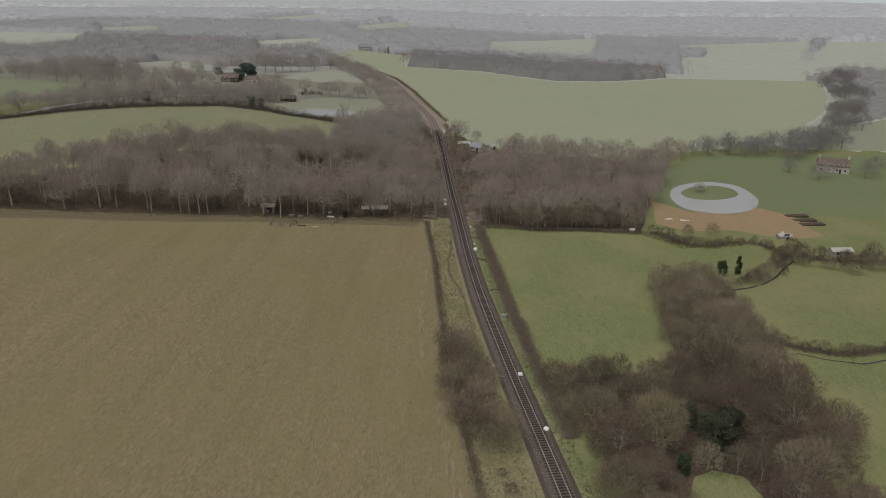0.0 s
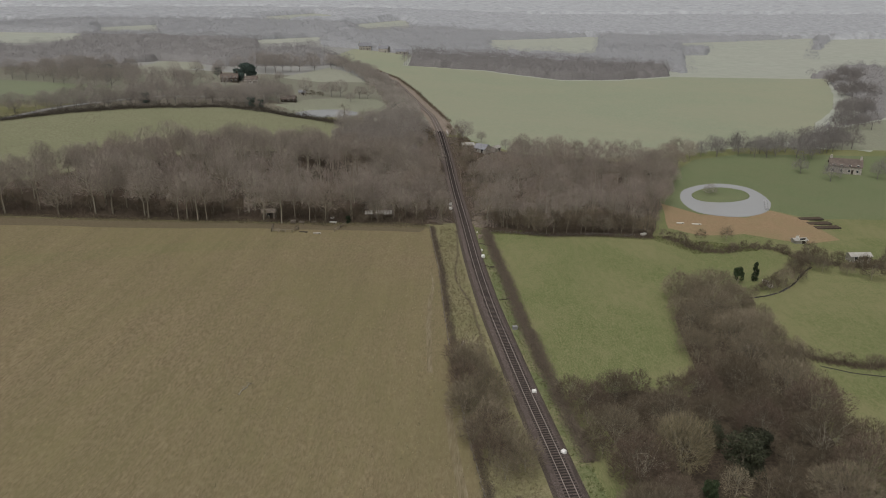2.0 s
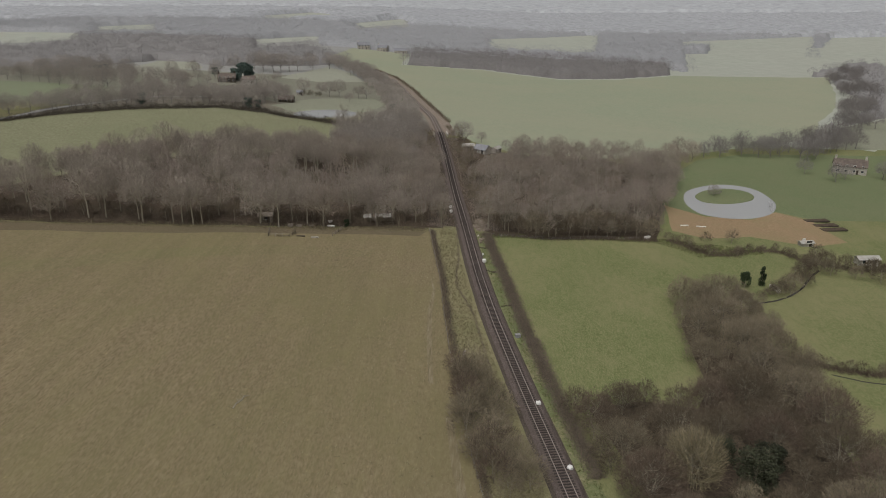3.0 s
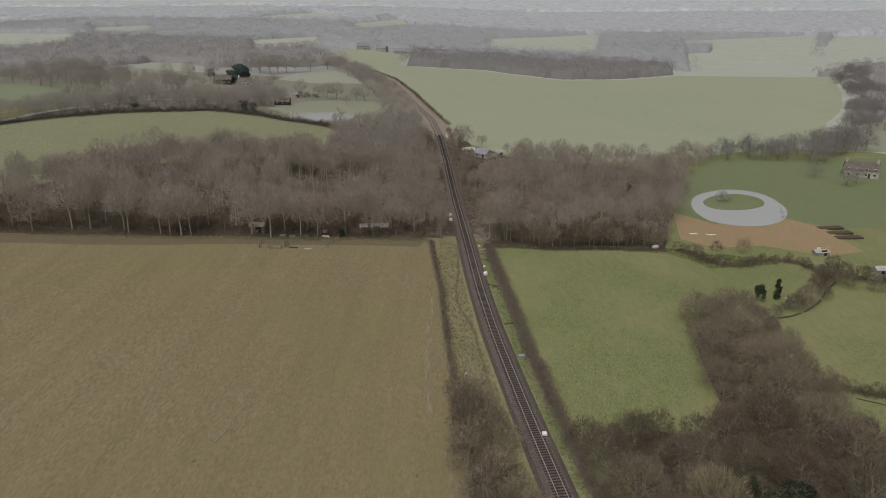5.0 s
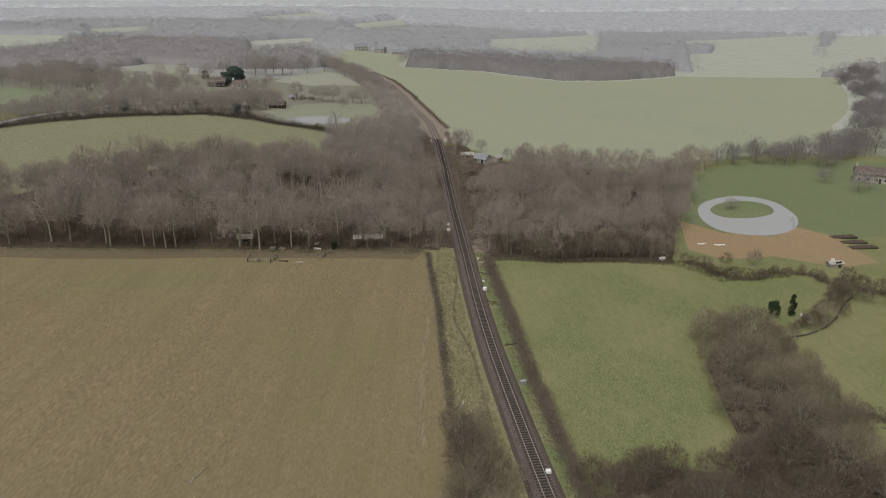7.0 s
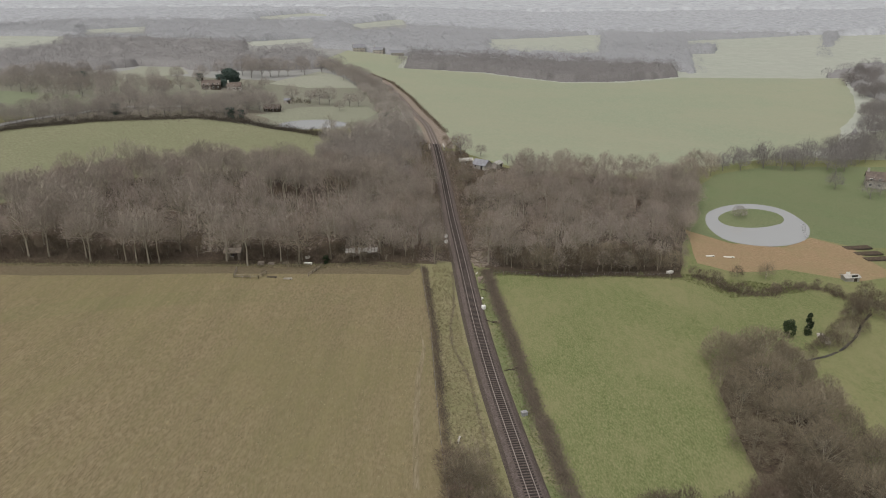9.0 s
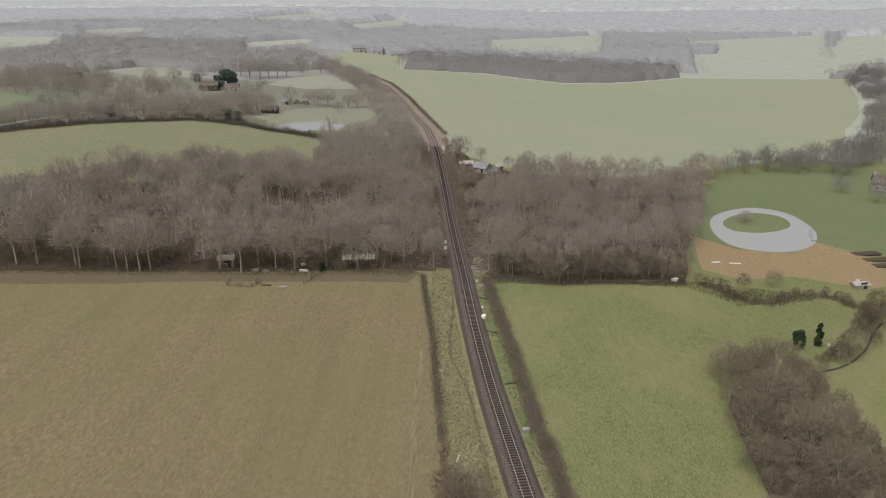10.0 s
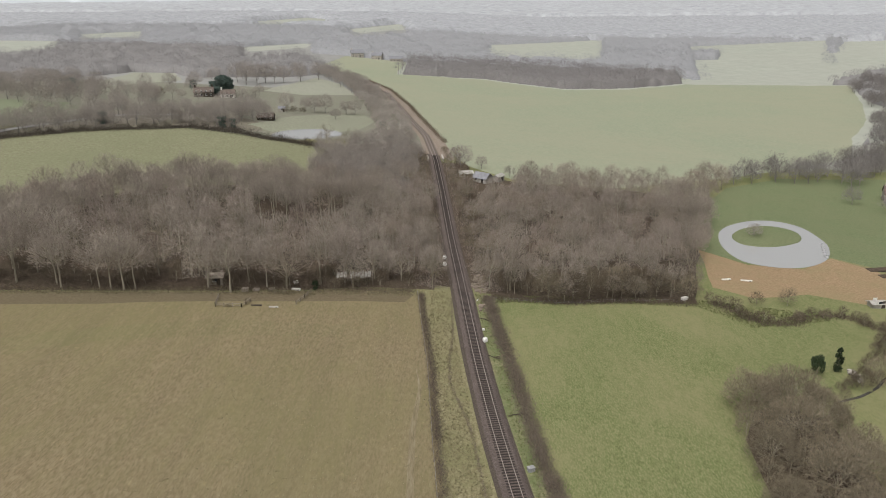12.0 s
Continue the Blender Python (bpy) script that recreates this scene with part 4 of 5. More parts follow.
tagged(new("ballast", strip([(-2.6, 0.0), (-2.2, 0.24), (-1.8, 0.32), (-1.6, 0.33), (1.6, 0.33), (2.2, 0.05), (2.6, -0.4)], -58, 412, 2.0).mesh("ballast", M_BALLAST)),
       "dark brown stone ballast bed of the railway", "ballast", "", "structure")
tagged(new("ballast", strip([(-2.5, -0.3), (-1.6, 0.28), (1.6, 0.28), (2.6, -0.3)], 412, 640, 4.0).mesh("ballast", M_BED)),
       "pale clay-stained ballast in the cutting", "ballast", "", "structure")
TRACK = thing("railway_track", "single railway track with rusty rails on dark timber sleepers", "railway track")
for side in (-0.7525, 0.7525):
    prof = [(-0.07, 0.40), (-0.07, 0.43), (-0.015, 0.45), (-0.015, 0.53), (-0.036, 0.545), (-0.036, 0.575), (0.036, 0.575), (0.036, 0.545), (0.015, 0.53), (0.015, 0.45), (0.07, 0.43), (0.07, 0.40)]
    part("rail", strip([(side + u, z) for u, z in prof], -58, 640, 4.0), M_RAIL, TRACK, "worn steel rail")


def line_pose(y, u=0.0, z=0.0):
    d = Vector((track_x(y + 1) - track_x(y - 1), 2.0, 0)).normalized()
    return Matrix.Translation((track_x(y) + d.y * u, y - d.x * u, z)) @ Matrix.Rotation(math.atan2(-d.x, d.y), 4, "Z")


# ---- bags, boxes and debris beside the line ----
def bulk_bag(x, y, size, turn):
    t = thing("bulk_bag", "white woven bulk bag standing beside the railway", "bag", "bags beside the line")
    g = Geo()
    prof = [(0.40, 0.0), (0.47, 0.08), (0.5, 0.4), (0.48, 0.75), (0.40, 0.86), (0.2, 0.9)]
    n = 12
    verts = [(r * abs(math.cos(a)) ** 0.6 * math.copysign(1, math.cos(a)), r * abs(math.sin(a)) ** 0.6 * math.copysign(1, math.sin(a)),
              z + 0.04 * math.sin(3 * a)) for r, z in prof for a in [2 * math.pi * k / n + 0.13 for k in range(n)]]
    faces = [(i * n + j, i * n + (j + 1) % n, (i + 1) * n + (j + 1) % n, (i + 1) * n + j) for i in range(len(prof) - 1) for j in range(n)]
    faces += [tuple(range(n))[::-1], tuple((len(prof) - 1) * n + j for j in range(n))]
    part("sack", g.add(verts, faces), M_WHITE, t)
    for a in (45, 135, 225, 315):
        c, s = math.cos(radians(a)) * 0.38, math.sin(radians(a)) * 0.38
        part("loop", Geo().tube([(c, s, 0.8), (c * 1.15, s * 1.15, 1.02), (c * 0.85, s * 0.85, 1.05), (c * 0.6, s * 0.6, 0.86)], [0.02] * 4, 4), M_WHITE, t)
    t.matrix_basis = at_land(x, y, turn, size)
    return t


for x, y, s, a in ((11.6, 140.8, 0.95, 10), (15.2, 121, 0.95, 50), (2.1, 217.4, 1.05, 30), (1.8, 223.4, 0.55, 0), (-8.9, 265, 1.0, 20), (-9.2, 270.5, 1.0, 70)):
    bulk_bag(x, y, s, a)


def trough_box(x, y, turn):
    t = thing("equipment_box", "grey concrete equipment box with lid in the grass", "box")
    part("body", Geo().box((1.1, 0.8, 0.7), bevel=0.04), M_GREYBOX, t)
    part("lid", Geo().box((1.2, 0.9, 0.1), Matrix.Translation((0, 0, 0.7)), 0.03), M_GREYBOX, t)
    t.matrix_basis = at_land(x, y, turn)


trough_box(9.2, 169.9, 20)


def fallen_branch(x, y, turn, length, mat, label):
    rng = np.random.default_rng(int(abs(x * 31 + y)))
    t = thing("fallen_branch", label, "branch")
    s = length
    part("stem", Geo().tube([(-s / 2, 0, 0.1), (-s / 6, 0.05 * s, 0.16), (s / 6, -0.04 * s, 0.14), (s / 2, 0.03 * s, 0.12)], [0.14, 0.12, 0.08, 0.03], 6), mat, t)
    for k in range(4):
        b = rng.uniform(-0.3, 0.4) * s
        part("side_branch", Geo().tube([(b, 0, 0.14), (b + 0.14 * s, rng.choice([-1, 1]) * 0.12 * s, 0.3), (b + 0.22 * s, rng.choice([-1, 1]) * 0.2 * s, 0.2)], [0.06, 0.05, 0.02], 4), mat, t)
    t.matrix_basis = at_land(x, y, turn)


fallen_branch(-42.6, 133.5, 80, 4.6, M_BARK_PALE, "pale bleached branch lying in the stubble")
fallen_branch(2.6, 229, -30, 4.5, M_DARKWOOD, "dark rotten log in the rough grass")
fallen_branch(3.6, 210, -30, 4.5, M_DARKWOOD, "dark rotten log in the rough grass")
fallen_branch(7.5, 187, 20, 3.0, M_DARKWOOD, "dark rotten log in the rough grass")

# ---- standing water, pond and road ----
sheet("water_1", POND, -7.24, M_WATER, "still garden pond that mirrors the white sky, its colour paled for it", "water")
sheet("water_2", FLOOD, 4.26, M_WATER, "flood water lying on a meadow", "water")
isl = wobbled(rounded(ISLAND), 3, 0.4)
zi = -7.5
g = Geo()
cx, cy = sum(p[0] for p in isl) / len(isl), sum(p[1] for p in isl) / len(isl)
n = len(isl)
rings = [[(cx + (x - cx) * f, cy + (y - cy) * f, zi + z) for x, y in isl] for f, z in ((1.1, -0.4), (1.0, 0.5), (0.6, 0.9))]
g.add([p for r in rings for p in r] + [(cx, cy, zi + 1.0)],
      [(k * n + j, k * n + (j + 1) % n, (k + 1) * n + (j + 1) % n, (k + 1) * n + j) for k in range(2) for j in range(n)] + [(2 * n + j, 2 * n + (j + 1) % n, 3 * n) for j in range(n)])
tagged(new("pond_island", g.mesh("pond_island", M_GREEN)), "grassy island in the garden pond", "island", "", "structure")

ROAD = [(-300, 330), (-236, 368), (-229, 406), (-217, 435), (-203, 460), (-188, 472), (-165, 480)]
g = Geo()
pts = list(along(ROAD, 5.0))
g.add([(x - dy * u, y + dx * u, land(x, y) + 0.25) for x, y, dx, dy in pts for u in (2.6, -2.6)], [(2 * i, 2 * i + 1, 2 * i + 3, 2 * i + 2) for i in range(len(pts) - 1)])
tagged(new("road", g.mesh("road", M_ROAD)), "wet grey country lane between hedges", "road", "", "structure")


# ---- far woods and hedges ----
def far_wood(name, poly, gap, h, r, mats, label, seed, blades=80, skip=(), glades=(), stem=True, twig=1.0, cell=3.0, fill=0.58):
    """The closed crowns of a distant wood: a low uneven canopy, stems below and domes of loose twigs over it."""
    from mathutils.kdtree import KDTree
    rng = np.random.default_rng(seed)
    leaf, roof = mats

    def free(x, y):
        # the woods stand back from the near side of their glades
        return inside((x, y), poly) and not any(inside((x, y), q) for q in skip) and not any(inside((x * k, y * k), q) for q in glades for k in (1.0, 1.06, 1.12))

    spots = [p for p in scatter(poly, gap, rng) if free(*p)]
    sizes = rng.uniform(0.72, 1.16, len(spots))
    tree = KDTree(len(spots))
    for k, (x, y) in enumerate(spots):
        tree.insert((x, y, 0), k)
    tree.balance()
    g = Geo()
    index, verts, faces = {}, [], []
    x0, y0 = min(p[0] for p in poly), min(p[1] for p in poly)
    nx, ny = int((max(p[0] for p in poly) - x0) / cell) + 2, int((max(p[1] for p in poly) - y0) / cell) + 2
    for a in range(nx):
        for b in range(ny):
            x, y = x0 + a * cell + rng.uniform(-0.35, 0.35) * cell, y0 + b * cell + rng.uniform(-0.35, 0.35) * cell
            if free(x, y):
                _, k, d = tree.find((x, y, 0))
                index[a, b] = len(verts)
                top = h * sizes[k] * (fill - (0.14 if fill < 0.7 else 0.035) * min(1.3, d / r) ** 2)
                verts.append((x, y, land(x, y) + top))
    for (a, b), v in index.items():
        # the edge of the wood comes down to its brambles
        if any((a + p, b + q) not in index for p in (-1, 0, 1) for q in (-1, 0, 1)):
            x, y, z = verts[v]
            verts[v] = (x, y, land(x, y) - 0.3)
    for a, b in index:
        q = [index.get(p) for p in ((a, b), (a + 1, b), (a + 1, b + 1), (a, b + 1))]
        if None not in q:
            faces.append(tuple(q))
    me = Geo().add(verts, faces).mesh(name, roof)
    me.polygons.foreach_set("use_smooth", [True] * len(me.polygons))
    tagged(new(name, me), label, "wood", "", "stuff")
    for (x, y), s in zip(spots, sizes):
        z, th, tr = land(x, y), h * s, r
        if stem:
            g.tube([(x, y - tr * 0.5, z - 0.5), (x + rng.normal() * 0.3, y - tr * 0.5, z + th * 0.8)], [th * 0.016, th * 0.008], 3, False)
        d = rng.normal(size=(blades, 3))
        d[:, 2] = np.abs(d[:, 2]) * 1.0 - 0.35
        d /= np.linalg.norm(d, axis=1)[:, None]
        base = np.array([x, y, z + th * 0.5]) + d * np.array([tr, tr, th * 0.46]) * (1.02 - 0.3 * rng.uniform(0, 1, (blades, 1)) ** 2)
        way = d * 0.6 + np.array([0, 0, 0.5]) + rng.normal(size=(blades, 3)) * 0.3
        g.blades(base - way * twig * 0.4, way, twig * rng.uniform(0.6, 1.3, blades), twig * rng.uniform(0.13, 0.26, blades), rng, d * 0.3 + np.array([0, -0.35, 1.0]), 0.08)
    return tagged(new(name, g.mesh(name, leaf)), label, "wood", "", "stuff")


FIELDS = [BIG_FIELD, FIELD_A, FIELD_B, FIELD_C, FIELD_D, FIELD_E, FIELD_F, FIELD_G, FIELD_H, FIELD_I, FIELD_J, FIELD_K, FIELD_L, CUTTING, FLOOD]
YARD = [(-200, 530), (-140, 525), (-138, 572), (-190, 582)]
WOOD_TWO = [(-72, 768), (6, 772), (75, 726), (130, 744), (192, 788), (205, 850), (120, 890), (15, 900), (-72, 880)]
GLADES = [FIELD_A, FIELD_B, FIELD_C, FIELD_D, FIELD_E, FIELD_F, FIELD_G, FIELD_H, FIELD_I, FIELD_L]
far_wood("copse", WOOD_TWO, 7.5, 13, 5, WOOD_COPSE, "leafless grey-brown copse standing in the green field", 31, 190)
far_wood("copse", [(168, 1100), (327, 1120), (300, 1040), (175, 1010)], 10, 13, 6, WOOD_HAZY, "distant copse, its colour greyed for haze", 32, 130)
far_wood("woodland", [(-620, 640), (-420, 590), (-310, 600), (-275, 680), (-215, 655), (-150, 700), (-120, 745), (-150, 800), (-210, 900), (-480, 900), (-640, 800)], 9.5, 12, 6,
         WOOD_FAR, "leafless woods and hedgerow trees between small fields", 33, 190, FIELDS, GLADES)
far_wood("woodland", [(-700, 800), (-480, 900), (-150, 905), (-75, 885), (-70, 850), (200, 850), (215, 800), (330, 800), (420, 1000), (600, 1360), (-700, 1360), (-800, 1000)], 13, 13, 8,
         WOOD_HAZY, "distant woods towards the hills, their colour greyed for haze", 34, 90, FIELDS, GLADES, False, 1.6, 5.0)
far_wood("hedgerow", [(215, 500), (262, 545), (305, 640), (330, 800), (420, 900), (500, 800), (400, 600), (330, 480)], 11, 10, 5, WOOD_FAR, "leafless trees along the far field edge", 36, 170, FIELDS)
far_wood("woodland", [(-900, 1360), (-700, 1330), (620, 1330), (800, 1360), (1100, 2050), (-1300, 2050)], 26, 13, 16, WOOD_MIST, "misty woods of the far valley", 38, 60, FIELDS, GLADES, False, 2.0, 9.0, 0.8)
far_wood("woodland", [(-1300, 2050), (1100, 2050), (1900, 3600), (-2200, 3600)], 55, 18, 34, WOOD_HAZIEST, "woods fading into the mist below the hills", 39, 40, FIELDS, GLADES, False, 3.0, 20.0, 0.8)
bramble("hedge", [(-72, 412), (-110, 432), (-148, 443), (-190, 422), (-217, 397), (-235, 367)], 4.5, 5.4, 30000, M_DARKHEDGE, "dark clipped hedge along the lane", 9, 0.5, 1.0)
bramble("hedge", [(-16, 445), (-30, 505), (-46, 575), (-66, 650), (-92, 712)], 2.0, 2.0, 8000, M_BRAMBLE, "thin hedge beside the cutting", 10, 0.5, 1.0)
for x, y, s in ((-7, 386, 1.0), (2, 392, 0.5), (14, 380, 0.45)):
    plant(HEDGE_OAK[1], x, y, s)
BELT = [(118, 396), (150, 416), (190, 442), (212, 470), (230, 520), (266, 580), (296, 660), (326, 745), (372, 820)]
for x, y in scatter(BELT + [(a + 20 + 6 * math.sin(b * 0.05), b - 14) for a, b in BELT[::-1]], 6.2, rng_w):
    if noise.noise((x * 0.035, y * 0.035, 0.5)) > -0.12:
        plant(pick(BELT_OAK), x, y, rng_w.uniform(0.6, 1.15))
plant(DEAD, -73, 426, 0.9)
plant(DEAD, -59, 430, 0.75)
plant(DEAD, -64, 431, 0.6)
# single trees on the meadows round the cottage
for x, y, k in ((-172, 629, 1.25), (-165, 633, 1.35), (-161, 643, 1.3), (-155, 646, 1.25), (-147, 691, 1.2), (-182, 640, 1.2), (-140, 668, 1.1), (-150, 655, 1.2), (-178, 652, 1.25), (-130, 690, 1.1),
                (-115, 520, 0.85), (-97, 514, 0.95), (-91, 516, 0.9), (-81, 495, 0.6), (-78, 514, 0.75), (-73, 516, 0.75), (-131, 483, 0.85), (-122, 491, 0.7), (-104, 522, 0.7), (-137, 455, 0.95), (-142, 462, 0.9),
                (-128, 470, 0.8), (-200, 600, 1.0), (-214, 590, 1.0), (-190, 615, 1.1), (-225, 575, 0.9)):
    plant(pick(HEDGE_OAK), x, y, k)
for x, y, k in ((-108, 507, 1.2), (-113, 509, 1.0), (-103, 508, 1.1), (-132, 455, 1.3), (-127, 452, 1.1), (-204, 550, 1.4), (-210, 556, 1.2), (-190, 470, 1.2), (-243, 470, 1.4)):
    plant(pick(THORN), x, y, k)
for x, y, k in ((-186, 538, 0.62), (-174, 534, 0.55), (-160, 538, 0.5), (-150, 532, 0.62), (-142, 540, 0.7), (-195, 545, 0.75), (-154, 560, 0.6), (-147, 574, 0.7), (-192, 572, 0.8)):
    plant(pick(HEDGE_OAK), x, y, k)
for x, y, k in ((160, 352, 0.7), (167, 358, 0.6), (186, 362, 0.8), (194, 370, 0.75), (152, 366, 0.7), (205, 352, 0.8), (212, 345, 0.7)):
    plant(pick(BELT_OAK), x, y, k)
plant(CEDAR, -168, 566, 1.0)
for x, y, k in ((-52, 478, 0.45), (-131, 447, 0.75), (-126, 449, 0.6), (-192, 444, 0.75), (-268, 560, 1.0), (-276, 566, 0.9), (-182, 585, 0.8), (-176, 578, 0.7), (-200, 596, 0.7)):
    plant(IVIED_FAR, x, y, k)
plant(HEDGE_OAK[0], 95, 314, 0.5)
for x, y in scatter([(78, 318), (84, 345), (110, 388), (150, 400), (190, 420), (210, 460), (185, 440), (140, 420), (100, 400), (70, 350)], 6.5, rng_w):
    plant(pick(OAK if x < 110 else BELT_OAK), x, y, rng_w.uniform(0.55, 0.85))
for x, y in scatter([(-250, 400), (-225, 450), (-185, 478), (-130, 512), (-112, 470), (-150, 450), (-190, 438), (-215, 405)], 7.5, rng_w):
    plant(pick(HEDGE_OAK), x, y, rng_w.uniform(0.65, 1.0))
for x, y in scatter([(-330, 520), (-205, 486), (-150, 500), (-128, 520), (-140, 540), (-200, 540), (-250, 580), (-320, 590)], 9.5, rng_w):
    if not any(inside((x * k, y * k), q) for q in (FIELD_A, YARD) for k in (1.0, 1.05, 1.1)):
        plant(pick(HEDGE_OAK), x, y, rng_w.uniform(0.75, 1.1))
for x, y, dx, dy in along([(-250, 385), (-215, 415), (-188, 438), (-150, 455), (-120, 446)], 6):
    plant(pick(HEDGE_OAK), x + rng_w.normal() * 2, y + rng_w.normal() * 3, rng_w.uniform(0.55, 0.9))
for x, y in scatter([(track_x(v) - u, v) for v, u in ((590, 10), (640, 10), (700, 12), (740, 14), (740, 32), (700, 34), (640, 32), (590, 24))], 6.0, rng_w):
    plant(pick(HEDGE_OAK), x, y, rng_w.uniform(0.55, 0.85))


def ridge(y, top, rough, colour, seed):
    """A wooded ridge of the far distance that glows in winter-haze tones."""
    rng = np.random.default_rng(seed)
    m, n, l, b = material("glowing_hazy_ridge", 1.0, 0, 0)
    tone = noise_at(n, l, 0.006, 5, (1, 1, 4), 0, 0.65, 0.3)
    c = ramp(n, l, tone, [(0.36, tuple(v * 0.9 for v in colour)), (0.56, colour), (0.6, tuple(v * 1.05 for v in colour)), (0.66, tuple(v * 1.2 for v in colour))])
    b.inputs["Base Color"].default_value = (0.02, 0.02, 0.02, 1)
    # the haze tone goes into emission, so the hills glow by themselves
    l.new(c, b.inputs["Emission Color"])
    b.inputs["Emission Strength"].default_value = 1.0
    g = Geo()
    xs = np.arange(-2600, 2601, 7.0)
    verts = []
    for x in xs:
        crest = top + rough * noise.noise((x * 0.0016, seed, 0)) * 2 + 1.4 * noise.noise((x * 0.03, seed, 5)) + 1.0 * rng.normal()
        bow = -x * x / 9000
        verts += [(x, y - 260 + bow, -20), (x, y - 90 + bow, crest * 0.55), (x, y + bow, crest), (x, y + 120 + bow, -20)]
    g.add(verts, [(4 * i + j, 4 * i + 4 + j, 4 * i + 5 + j, 4 * i + 1 + j) for i in range(len(xs) - 1) for j in range(3)])
    return tagged(new("backdrop", g.mesh("backdrop", m)), "far wooded hills, a backdrop glowing pale as in winter mist", "hills", "", "structure")


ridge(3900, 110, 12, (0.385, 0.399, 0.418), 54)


# ---- buildings ----
def house(x, y, turn, w, d, eave, ridge, walls, roof_mat, label, chimneys=1, name="house"):
    t = thing(name, label, "house")
    wall = Geo()
    z = -0.6
    wall.add([(-w / 2, -d / 2, z), (w / 2, -d / 2, z), (w / 2, d / 2, z), (-w / 2, d / 2, z), (-w / 2, -d / 2, eave), (w / 2, -d / 2, eave), (w / 2, d / 2, eave), (-w / 2, d / 2, eave),
              (-w / 2, 0, ridge), (w / 2, 0, ridge)], [(0, 1, 5, 4), (2, 3, 7, 6), (1, 2, 6, 9, 5), (3, 0, 4, 8, 7)])
    part("wall", wall, walls, t)
    o, th = 0.35, 0.16
    roof = Geo()
    k = (ridge - eave) / (d / 2)
    for s in (-1, 1):
        a, b = (s * (d / 2 + o), eave - k * o + 0.05), (0, ridge + 0.05)
        q = [(-w / 2 - o, *a), (w / 2 + o, *a), (w / 2 + o, *b), (-w / 2 - o, *b)]
        roof.add(q + [(px, py, pz + th) for px, py, pz in q], [(3, 2, 1, 0), (4, 5, 6, 7), (0, 1, 5, 4), (1, 2, 6, 5), (2, 3, 7, 6), (3, 0, 4, 7)])
    part("roof", roof, roof_mat, t)
    for c in range(chimneys):
        cx = -w / 2 + 0.6 + c * (w - 1.2)
        part("chimney", Geo().box((0.9, 0.7, ridge - eave + 1.6), Matrix.Translation((cx, 0, eave)), 0.05), walls, t)
    for s in (-1, 1):
        for i in range(max(1, int(w // 3))):
            wx = -w / 2 + (i + 0.5) * w / max(1, int(w // 3))
            for wz in ([0.9] if eave < 3.2 else [0.9, 3.2]):
                f = part("window", Geo().box((1.2, 0.08, 1.2), Matrix.Translation((wx, s * (d / 2 + 0.02), wz)), 0.02), M_RENDERED, t)
                part("pane", Geo().box((1.0, 0.06, 1.0), Matrix.Translation((wx, s * (d / 2 + 0.05), wz + 0.1)), 0.01), M_GLASS, f)
    part("door", Geo().box((0.95, 0.1, 2.05), Matrix.Translation((w * 0.22, -d / 2 - 0.02, 0)), 0.01), M_DARKWOOD, t)
    t.matrix_basis = at_land(x, y, turn)
    return t


house(-178, 556, 12, 12, 6, 3.2, 6.0, M_DARKWOOD, M_TILE, "old dark timbered farmhouse with brown tiled roof and chimneys", 2)
house(-163, 558, 10, 9, 6, 2.8, 5.2, M_RENDERED, M_TILE, "cream rendered cottage with tiled roof")
house(-117, 479, 5, 9, 5, 1.8, 3.8, M_DARKWOOD, M_TILE, "low dark timber barn on the meadow", 0, "barn")
house(-116, 512, 8, 4, 3, 2.0, 3.0, M_STONE, M_SLATE, "small pale field shelter", 0, "shelter")
house(-130, 901, 15, 13, 8, 4.5, 8, M_STONE, M_SLATE, "distant pale stone house with a slate roof beside the woods", 1)
house(-107, 893, -10, 11, 8, 4, 7, M_STONE, M_SLATE, "distant pale gabled stone house with a slate roof", 1)
house(-86, 885, 5, 14, 7, 3.0, 5.4, M_STONE, M_SLATE, "distant pale farm building", 0)
house(-4.5, 373, 10, 5.5, 3.5, 2.0, 2.9, M_STONE, M_SHEET, "low white building with pale sheet roof", 0, "outbuilding")
house(2.5, 368, -35, 6.5, 5, 2.0, 3.8, M_SHEET, M_SLATE, "grey-roofed shed beside the line", 0, "outbuilding")
house(9, 372, 60, 5, 3, 2.0, 2.8, M_STONE, M_SHEET, "small white shed beside the line", 0, "outbuilding")
house(176, 374, -20, 14, 7, 3.6, 6.5, M_STONE, M_TILE, "brick house behind the garden", 2)
house(120, 240, 5, 6.5, 3, 2.2, 2.9, M_SHEET, M_SHEET, "weathered shed with pale sheet roof by the stream", 0, "shed")
house(108, 256, 8, 4.2, 2.4, 1.2, 1.6, M_SHEET, M_SHEET, "low garden lean-to with a pale sheet roof", 0, "lean_to")
house(-66, 240, 5, 4, 3, 2.0, 2.7, M_TIMBER, M_TIMBER, "grey timber hut under the trees", 0, "hut")


# ---- streams, sheds, fences and debris ----
def ribbon(name, line, width, mat, label, category, lift=0.06):
    g = Geo()
    pts = list(along(line, 2.0))
    g.add([(x - dy * u * (1 + 0.4 * noise.noise((x * 0.2, y * 0.2, 3))), y + dx * u, land(x, y) + lift) for x, y, dx, dy in pts for u in (width / 2, -width / 2)],
          [(2 * i, 2 * i + 1, 2 * i + 3, 2 * i + 2) for i in range(len(pts) - 1)])
    return tagged(new(name, g.mesh(name, mat)), label, category, "", "structure")


ribbon("water_3", [(73, 201), (79, 204), (85, 209), (91, 216), (97, 225), (102, 231)], 0.7, M_BROOK, "narrow brook along the sallows", "water")
